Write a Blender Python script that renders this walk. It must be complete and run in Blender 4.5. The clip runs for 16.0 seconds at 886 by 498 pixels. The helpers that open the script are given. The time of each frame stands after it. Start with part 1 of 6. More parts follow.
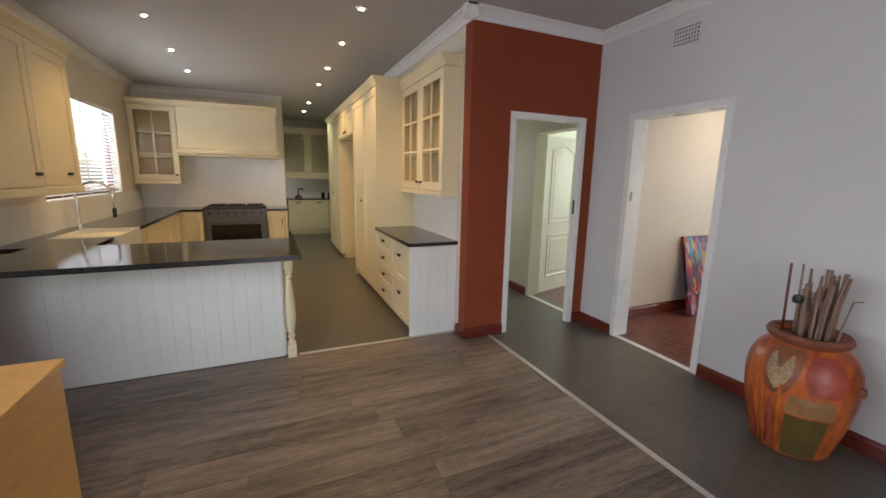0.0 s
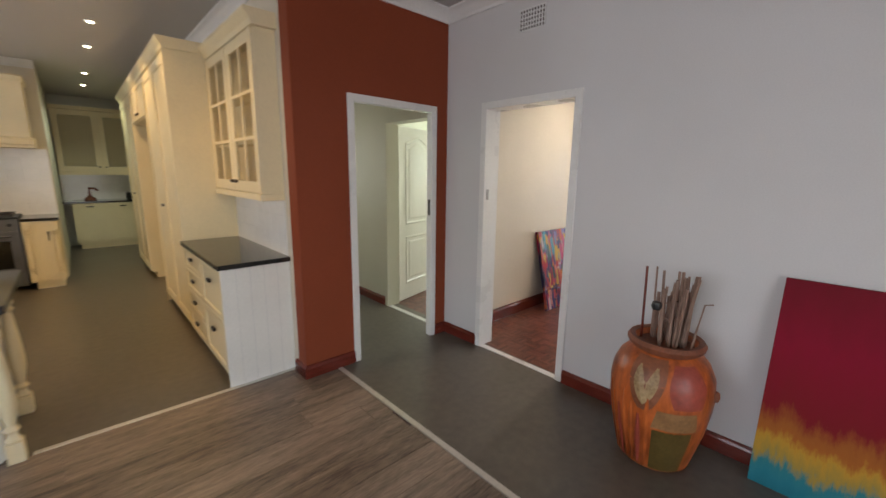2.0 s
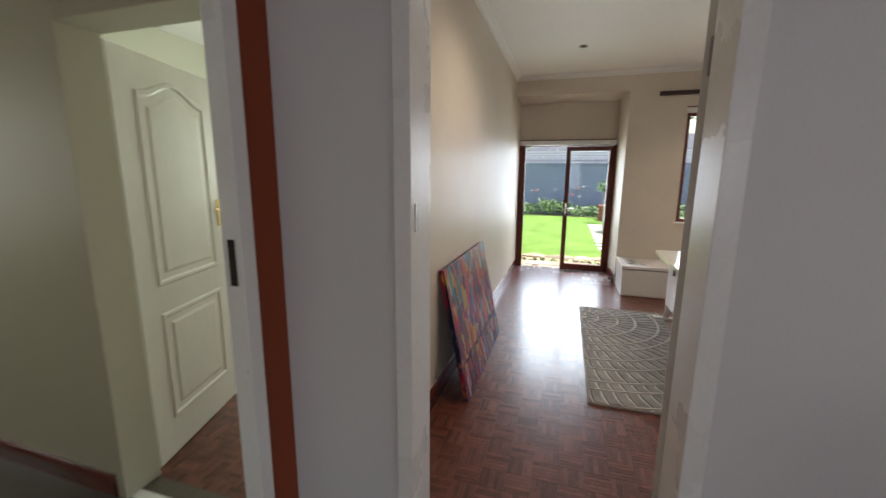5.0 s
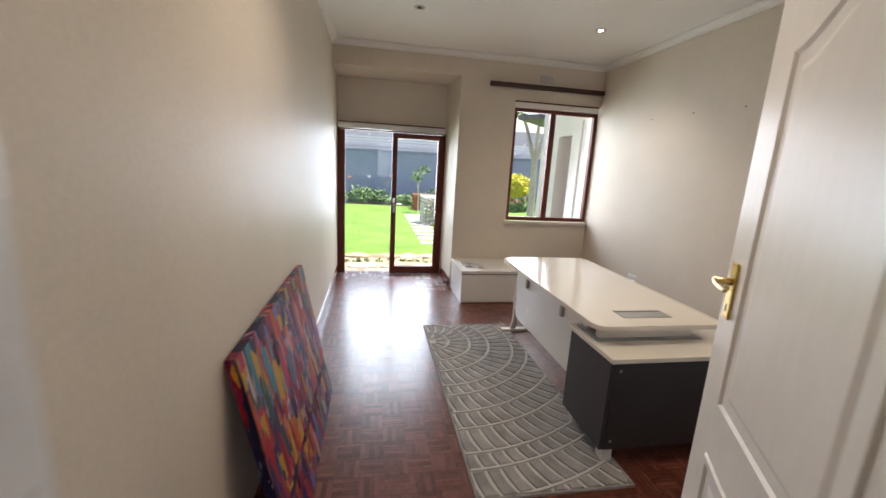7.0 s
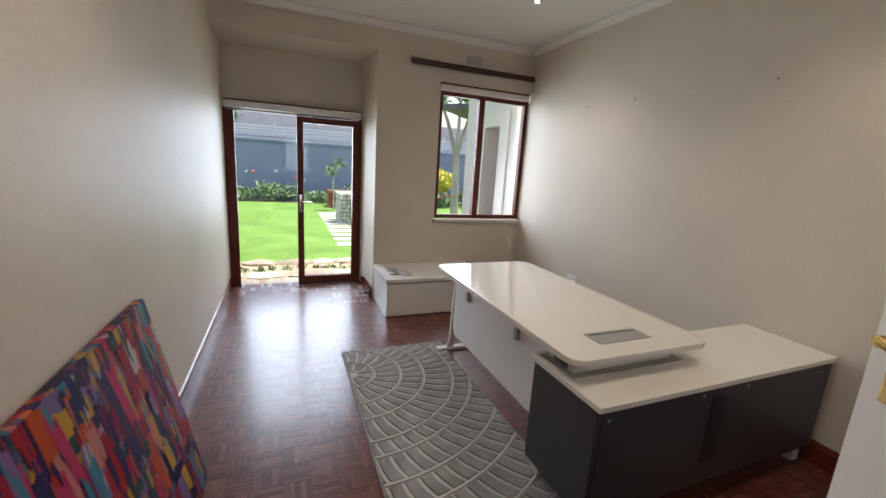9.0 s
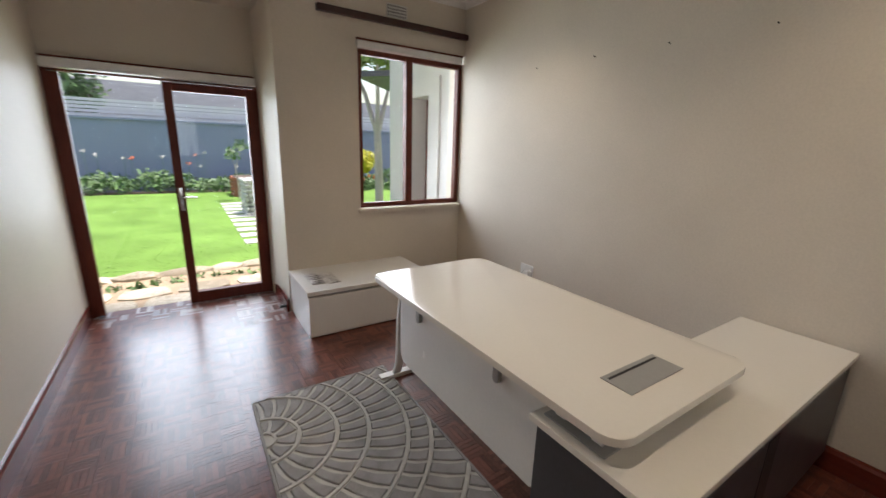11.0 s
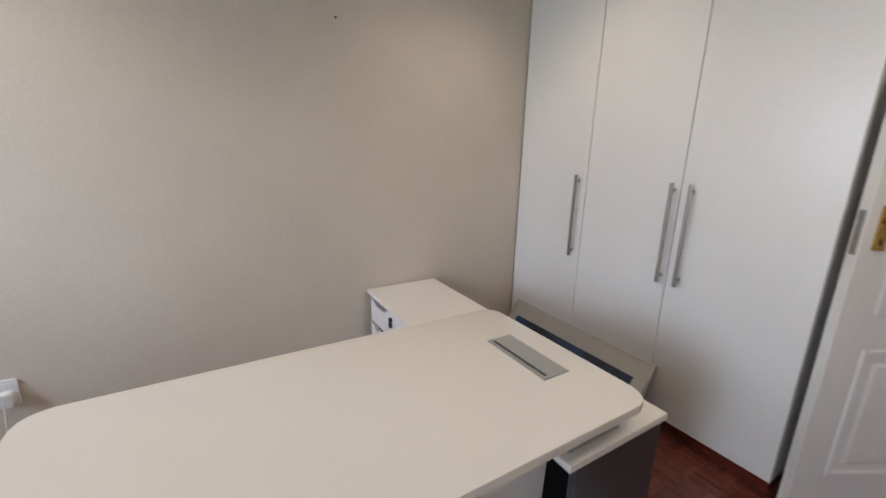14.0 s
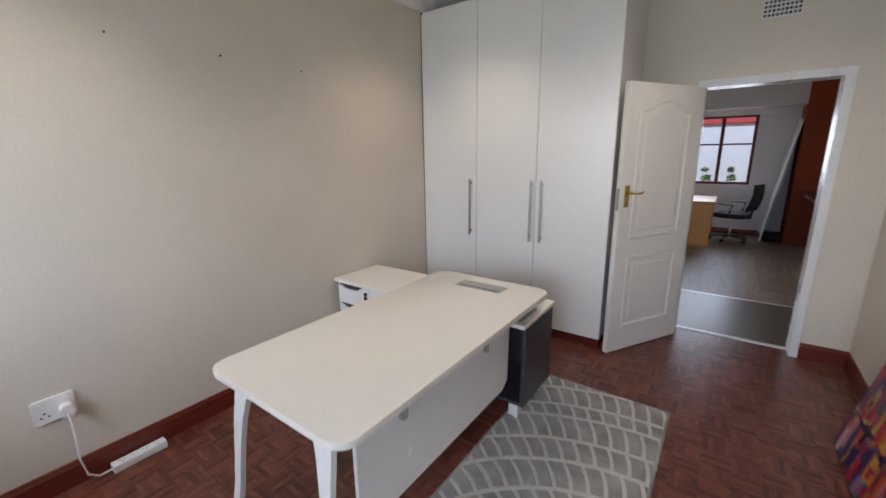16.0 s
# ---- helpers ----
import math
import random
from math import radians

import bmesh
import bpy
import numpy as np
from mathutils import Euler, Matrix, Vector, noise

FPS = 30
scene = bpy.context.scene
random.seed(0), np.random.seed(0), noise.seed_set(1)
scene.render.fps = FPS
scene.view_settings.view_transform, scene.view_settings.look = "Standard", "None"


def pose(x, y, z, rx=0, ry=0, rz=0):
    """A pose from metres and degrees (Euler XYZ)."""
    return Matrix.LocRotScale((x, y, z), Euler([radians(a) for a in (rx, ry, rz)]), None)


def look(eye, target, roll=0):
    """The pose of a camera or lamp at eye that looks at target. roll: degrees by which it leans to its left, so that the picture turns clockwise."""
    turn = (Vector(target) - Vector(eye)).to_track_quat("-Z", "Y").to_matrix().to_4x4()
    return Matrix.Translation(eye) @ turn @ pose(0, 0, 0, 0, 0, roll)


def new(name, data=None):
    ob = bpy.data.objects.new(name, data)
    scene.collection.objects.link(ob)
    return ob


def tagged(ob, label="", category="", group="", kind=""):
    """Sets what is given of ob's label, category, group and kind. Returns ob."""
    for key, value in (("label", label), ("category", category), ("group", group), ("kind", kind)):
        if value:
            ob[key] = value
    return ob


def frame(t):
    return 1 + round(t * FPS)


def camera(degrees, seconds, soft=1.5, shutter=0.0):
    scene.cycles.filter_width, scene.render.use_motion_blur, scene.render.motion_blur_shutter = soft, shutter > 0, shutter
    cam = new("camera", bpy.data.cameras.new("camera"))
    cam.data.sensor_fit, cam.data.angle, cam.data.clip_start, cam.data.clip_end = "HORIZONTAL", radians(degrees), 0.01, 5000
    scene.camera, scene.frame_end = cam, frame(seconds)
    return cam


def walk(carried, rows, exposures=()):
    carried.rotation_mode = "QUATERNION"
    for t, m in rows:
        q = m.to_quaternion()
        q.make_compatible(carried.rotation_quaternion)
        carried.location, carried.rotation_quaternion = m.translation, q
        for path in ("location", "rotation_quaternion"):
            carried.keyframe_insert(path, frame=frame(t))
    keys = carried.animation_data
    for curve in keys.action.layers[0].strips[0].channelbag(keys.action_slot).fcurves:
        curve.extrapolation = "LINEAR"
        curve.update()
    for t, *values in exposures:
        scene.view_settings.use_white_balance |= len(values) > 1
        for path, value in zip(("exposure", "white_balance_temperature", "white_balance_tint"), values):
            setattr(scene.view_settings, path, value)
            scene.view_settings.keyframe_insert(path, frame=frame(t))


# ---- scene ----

cam = camera(96.7, 16.0, shutter=0.5)
PATH = [
    (0, (-3.009, -2.696, 1.496), (-2.217, -0.896, 1.137), 1.1),
    (0.5, (-2.953, -2.705, 1.525), (-2.074, -0.946, 1.158), 0.8),
    (1, (-2.921, -2.603, 1.532), (-1.879, -0.937, 1.16), 0.8),
    (1.5, (-2.759, -2.442, 1.53), (-1.541, -0.899, 1.163), 1.0),
    (2, (-2.509, -2.246, 1.532), (-1.175, -0.806, 1.15), 0.8),
    (2.5, (-2.303, -1.939, 1.511), (-0.848, -0.616, 1.146), 0.9),
    (3, (-2.035, -1.654, 1.507), (-0.498, -0.419, 1.171), 0.9),
    (3.2, (-1.904, -1.528, 1.511), (-0.341, -0.328, 1.169), 0.6),
    (5.3, (-0.938, -0.394, 1.474), (0.981, 0.035, 1.107), 0.1),
    (5.5, (-0.822, -0.363, 1.488), (1.117, -0.044, 1.113), -0.2),
    (6, (-0.518, -0.298, 1.522), (1.44, -0.278, 1.116), 0.7),
    (6.5, (-0.266, -0.23, 1.536), (1.68, -0.435, 1.121), 2.0),
    (7, (-0.026, -0.189, 1.539), (1.899, -0.543, 1.13), 3.2),
    (7.5, (0.236, -0.199, 1.523), (2.134, -0.702, 1.141), 3.9),
    (8, (0.43, -0.215, 1.521), (2.294, -0.825, 1.129), 4.1),
    (8.5, (0.529, -0.248, 1.494), (2.361, -0.941, 1.093), 3.8),
    (11, (1.303, -0.515, 1.482), (2.924, -1.575, 0.986), 1.7),
    (11.5, (1.579, -0.491, 1.488), (2.904, -1.905, 0.989), 1.7),
    (12, (1.834, -0.527, 1.494), (2.738, -2.237, 0.987), 1.4),
    (12.5, (2.078, -0.669, 1.479), (2.427, -2.574, 0.979), 1.2),
    (13, (2.358, -0.683, 1.518), (2.145, -2.606, 1.01), 1.2),
    (13.5, (2.585, -0.77, 1.479), (1.919, -2.589, 0.98), 1.4),
    (14, (2.879, -0.805, 1.48), (1.877, -2.464, 0.987), 1.3),
    (14.5, (3.175, -0.754, 1.503), (1.955, -2.262, 1.016), 0.4),
    (15, (3.41, -0.808, 1.501), (2.029, -2.175, 1.026), -0.7),
    (15.3, (3.573, -0.754, 1.539), (2.116, -2.043, 1.078), -1.4),
    (15.5, (3.712, -0.714, 1.561), (2.204, -1.942, 1.095), -1.1),
    (16, (3.981, -0.578, 1.56), (2.405, -1.717, 1.094), -0.8),
]
EXPOSURES = [(0, 2.08, 6250, 11), (3.2, 1.96, 6600, 11), (5.3, 1.22, 6500, 13), (6.5, 1.43, 6700, 14), (7.2, 1.28, 6400, 15), (8.5, 1.04, 6250, 14),
             (11, 0.92, 6450, 14), (12, 0.82, 6950, 15), (12.5, 0.86, 6750, 15), (13.5, 1.1, 5950, 15), (14.5, 1.18, 5950, 16), (15.2, 1.13, 5900, 16), (16, 1.17, 5900, 15)]
walk(cam, [(t, look(eye, target, roll)) for t, eye, target, roll in PATH], EXPOSURES)
SPOT_KITCHEN, SPOT_OFFICE = 9.5, 12.5

# ---- world, sun, large lights ----
world = bpy.data.worlds.new("sky")
scene.world = world
world.use_nodes = True
_n = world.node_tree.nodes
_sky = _n.new("ShaderNodeTexSky")
_sky.sky_type = "NISHITA"
_sky.sun_disc = False
_sky.sun_elevation = radians(72)
_sky.sun_rotation = radians(166)
_sky.air_density = 1.6
_sky.dust_density = 3.0
world.node_tree.links.new(_sky.outputs[0], _n["Background"].inputs[0])
_n["Background"].inputs[1].default_value = 0.15


def lamp(name, kind, m, energy, color=(1, 1, 1), **kw):
    data = bpy.data.lights.new(name, kind)
    data.energy, data.color = energy, color
    if kind == "SUN":
        data.angle = radians(kw["angle"])
    if kind == "AREA":
        data.shape, data.size, data.size_y = "RECTANGLE", kw["size"][0], kw["size"][1]
        if "spread" in kw:
            data.spread = radians(kw["spread"])
    if kind == "SPOT":
        data.spot_size, data.spot_blend, data.shadow_soft_size = radians(kw["cone"]), 0.8, 0.035
    ob = new(name, data)
    ob.matrix_world = m
    return ob


lamp("sun", "SUN", look((0, 0, 20), (-1.0, 4.0, 7.0)), 3.8, (1.0, 0.96, 0.9), angle=12)
DAY = (0.90, 0.95, 1.0)
# daylight that falls in through the openings, and two added fill lamps
lamp("garden_door_daylight", "AREA", look((6.45, -0.75, 1.75), (3.0, -1.5, 0.9)), 38, (0.80, 0.91, 1.0), size=(1.9, 2.2), spread=128)
lamp("office_window_daylight", "AREA", look((5.95, -2.15, 1.85), (2.6, -1.6, 0.4)), 19, DAY, size=(1.6, 1.7), spread=130)
lamp("living_window_daylight", "AREA", look((-5.38, -1.6, 1.57), (0, -1.6, -0.4)), 9.5, DAY, size=(2.5, 1.2), spread=140)
# added fill from the unseen south side, lifts peninsula and wall; no known door
lamp("living_south_fill", "AREA", look((-2.6, -5.58, 1.15), (-1.6, 0, 0.6)), 9, (0.96, 0.96, 0.96), size=(2.3, 2.1))
lamp("kitchen_window_daylight", "AREA", look((-5.4, 3.33, 1.85), (-2, 3.2, 1.2)), 15, DAY, size=(2.1, 1.1))
lamp("bedroom_window_daylight", "AREA", look((3.58, 1.85, 1.55), (0, 1.5, 1.2)), 24, (0.86, 1.0, 0.86), size=(1.4, 1.2))
# added fill to brighten the dim passage; no window is known at its end
lamp("passage_end_fill", "AREA", look((-0.6, 4.18, 1.6), (-0.5, 1.0, 1.2)), 4.5, (0.96, 1.0, 0.90), size=(0.8, 1.1))

# ---- materials ----
def mat(name, color, rough=0.5, metal=0.0, vary=0.12, scale=6.0, fine=60.0, bump=0.05, stretch=(1, 1, 1), second=None,
        rand=0.0, coat=0.0, island=False, distance=0.01, spec=0.5):
    """A painted, plastered or stained surface: two scales of colour variation, roughness wear and fine relief."""
    m = bpy.data.materials.new(name)
    m.use_nodes = True
    nt = m.node_tree
    n, l = nt.nodes, nt.links
    p = n["Principled BSDF"]
    geo = n.new("ShaderNodeNewGeometry")
    mp = n.new("ShaderNodeMapping")
    mp.inputs["Scale"].default_value = stretch
    l.new(geo.outputs["Position"], mp.inputs["Vector"])
    vec = mp.outputs["Vector"]
    if rand:
        info = n.new("ShaderNodeObjectInfo")
        src = geo.outputs["Random Per Island"] if island else info.outputs["Random"]
        mul = n.new("ShaderNodeMath")
        mul.operation = "MULTIPLY"
        mul.inputs[1].default_value = 37.0
        l.new(src, mul.inputs[0])
        add = n.new("ShaderNodeVectorMath")
        add.operation = "ADD"
        l.new(vec, add.inputs[0])
        l.new(mul.outputs[0], add.inputs[1])
        vec = add.outputs["Vector"]
    big, small = n.new("ShaderNodeTexNoise"), n.new("ShaderNodeTexNoise")
    big.inputs["Scale"].default_value, small.inputs["Scale"].default_value = scale, fine
    big.inputs["Detail"].default_value, small.inputs["Detail"].default_value = 5, 3
    l.new(vec, big.inputs["Vector"])
    l.new(vec, small.inputs["Vector"])
    mixv = n.new("ShaderNodeMath")
    mixv.operation = "MULTIPLY_ADD"
    mixv.inputs[1].default_value, mixv.inputs[2].default_value = 0.45, 0.0
    l.new(small.outputs["Fac"], mixv.inputs[0])
    both = n.new("ShaderNodeMath")
    both.operation = "MULTIPLY_ADD"
    both.inputs[1].default_value = 0.55
    l.new(big.outputs["Fac"], both.inputs[0])
    l.new(mixv.outputs[0], both.inputs[2])
    fac = both.outputs[0]
    if rand:
        shift = n.new("ShaderNodeMath")
        shift.operation = "MULTIPLY_ADD"
        shift.inputs[1].default_value = rand
        shift2 = n.new("ShaderNodeMath")
        shift2.operation = "SUBTRACT"
        shift2.inputs[1].default_value = rand / 2
        l.new(src, shift.inputs[0])
        l.new(fac, shift.inputs[2])
        l.new(shift.outputs[0], shift2.inputs[0])
        fac = shift2.outputs[0]
    ramp = n.new("ShaderNodeValToRGB")
    c0 = [max(0, c * (1 - vary)) for c in color]
    c1 = [min(1, c * (1 + vary)) for c in (second or color)]
    ramp.color_ramp.elements[0].position, ramp.color_ramp.elements[0].color = 0.32, (*c0, 1)
    ramp.color_ramp.elements[1].position, ramp.color_ramp.elements[1].color = 0.68, (*c1, 1)
    l.new(fac, ramp.inputs[0])
    l.new(ramp.outputs[0], p.inputs["Base Color"])
    r = n.new("ShaderNodeMapRange")
    r.inputs["To Min"].default_value, r.inputs["To Max"].default_value = max(0.02, rough * 0.8), min(1, rough * 1.2)
    l.new(big.outputs["Fac"], r.inputs["Value"])
    l.new(r.outputs[0], p.inputs["Roughness"])
    p.inputs["Metallic"].default_value = metal
    p.inputs["Coat Weight"].default_value = coat
    p.inputs["Coat Roughness"].default_value = 0.12
    p.inputs["Specular IOR Level"].default_value = spec
    if bump:
        b = n.new("ShaderNodeBump")
        b.inputs["Strength"].default_value = bump
        b.inputs["Distance"].default_value = distance
        l.new(fac if not rand else both.outputs[0], b.inputs["Height"])
        l.new(b.outputs[0], p.inputs["Normal"])
    return m


def glass_mat(name, tint=(1, 1, 1), rough=0.0):
    """Clear pane: see-through, with a sheen that grows towards grazing view."""
    m = bpy.data.materials.new(name)
    m.use_nodes = True
    n, l = m.node_tree.nodes, m.node_tree.links
    n.clear()
    out, mix = n.new("ShaderNodeOutputMaterial"), n.new("ShaderNodeMixShader")
    tr, gl, lw = n.new("ShaderNodeBsdfTransparent"), n.new("ShaderNodeBsdfGlossy"), n.new("ShaderNodeLayerWeight")
    tr.inputs[0].default_value = (*tint, 1)
    gl.inputs["Roughness"].default_value = rough
    pw, ma = n.new("ShaderNodeMath"), n.new("ShaderNodeMath")
    pw.operation, pw.inputs[1].default_value = "POWER", 4.0
    ma.operation, ma.inputs[1].default_value, ma.inputs[2].default_value = "MULTIPLY_ADD", 0.6, 0.025
    l.new(lw.outputs["Facing"], pw.inputs[0])
    l.new(pw.outputs[0], ma.inputs[0])
    l.new(ma.outputs[0], mix.inputs[0])
    l.new(tr.outputs[0], mix.inputs[1])
    l.new(gl.outputs[0], mix.inputs[2])
    l.new(mix.outputs[0], out.inputs[0])
    return m


def glow(name, color, strength):
    m = bpy.data.materials.new(name)
    m.use_nodes = True
    p = m.node_tree.nodes["Principled BSDF"]
    p.inputs["Emission Color"].default_value = (*color, 1)
    p.inputs["Emission Strength"].default_value = strength
    return m


def art_mat(name, stops, scale, stretch, detail=4, rough=0.45, voronoi=True, second_scale=3.0):
    """Painted canvas: ragged streaks of many colours with thick paint."""
    m = bpy.data.materials.new(name)
    m.use_nodes = True
    n, l = m.node_tree.nodes, m.node_tree.links
    p = n["Principled BSDF"]
    tc, mp = n.new("ShaderNodeTexCoord"), n.new("ShaderNodeMapping")
    mp.inputs["Scale"].default_value = stretch
    l.new(tc.outputs["Object"], mp.inputs["Vector"])
    nz = n.new("ShaderNodeTexNoise")
    nz.inputs["Scale"].default_value, nz.inputs["Detail"].default_value = second_scale, 6
    l.new(mp.outputs["Vector"], nz.inputs["Vector"])
    addv = n.new("ShaderNodeMixRGB")
    addv.blend_type = "ADD"
    addv.inputs[0].default_value = 0.55
    l.new(mp.outputs["Vector"], addv.inputs[1])
    l.new(nz.outputs["Color"], addv.inputs[2])
    if voronoi:
        tex = n.new("ShaderNodeTexVoronoi")
        tex.inputs["Scale"].default_value = scale
        l.new(addv.outputs[0], tex.inputs["Vector"])
        sep = n.new("ShaderNodeSeparateColor")
        l.new(tex.outputs["Color"], sep.inputs[0])
        fac = sep.outputs[0]
    else:
        tex = n.new("ShaderNodeTexNoise")
        tex.inputs["Scale"].default_value, tex.inputs["Detail"].default_value = scale, detail
        l.new(addv.outputs[0], tex.inputs["Vector"])
        fac = tex.outputs["Fac"]
    ramp = n.new("ShaderNodeValToRGB")
    e = ramp.color_ramp.elements
    e[0].position, e[0].color = stops[0][0], (*stops[0][1], 1)
    e[1].position, e[1].color = stops[-1][0], (*stops[-1][1], 1)
    for pos, c in stops[1:-1]:
        k = e.new(pos)
        k.color = (*c, 1)
    l.new(fac, ramp.inputs[0])
    last = ramp.outputs[0]
    if voronoi:
        mp2 = n.new("ShaderNodeMapping")
        mp2.inputs["Scale"].default_value = (stretch[0] * 2.2, stretch[1] * 2.2, stretch[2] * 1.1)
        l.new(tc.outputs["Object"], mp2.inputs["Vector"])
        for sc, lo, hi, c, seed in ((1.5, 0.50, 0.56, (0.010, 0.008, 0.035), 3.1), (2.4, 0.60, 0.64, (0.22, 0.01, 0.03), 9.7), (4.2, 0.665, 0.69, (0.46, 0.42, 0.42), 21.0)):
            o = n.new("ShaderNodeTexNoise")
            o.noise_dimensions = "4D"
            o.inputs["W"].default_value, o.inputs["Scale"].default_value, o.inputs["Detail"].default_value = seed, sc, 5
            l.new(mp2.outputs["Vector"], o.inputs["Vector"])
            mr = n.new("ShaderNodeMapRange")
            mr.inputs["From Min"].default_value, mr.inputs["From Max"].default_value = lo, hi
            l.new(o.outputs["Fac"], mr.inputs["Value"])
            mx = n.new("ShaderNodeMixRGB")
            mx.inputs[2].default_value = (*c, 1)
            l.new(mr.outputs[0], mx.inputs[0])
            l.new(last, mx.inputs[1])
            last = mx.outputs[0]
    l.new(last, p.inputs["Base Color"])
    p.inputs["Roughness"].default_value = rough
    b = n.new("ShaderNodeBump")
    p.inputs["Specular IOR Level"].default_value = 0.2
    b.inputs["Strength"].default_value, b.inputs["Distance"].default_value = 0.3, 0.004
    l.new(nz.outputs["Fac"], b.inputs["Height"])
    l.new(b.outputs[0], p.inputs["Normal"])
    return m


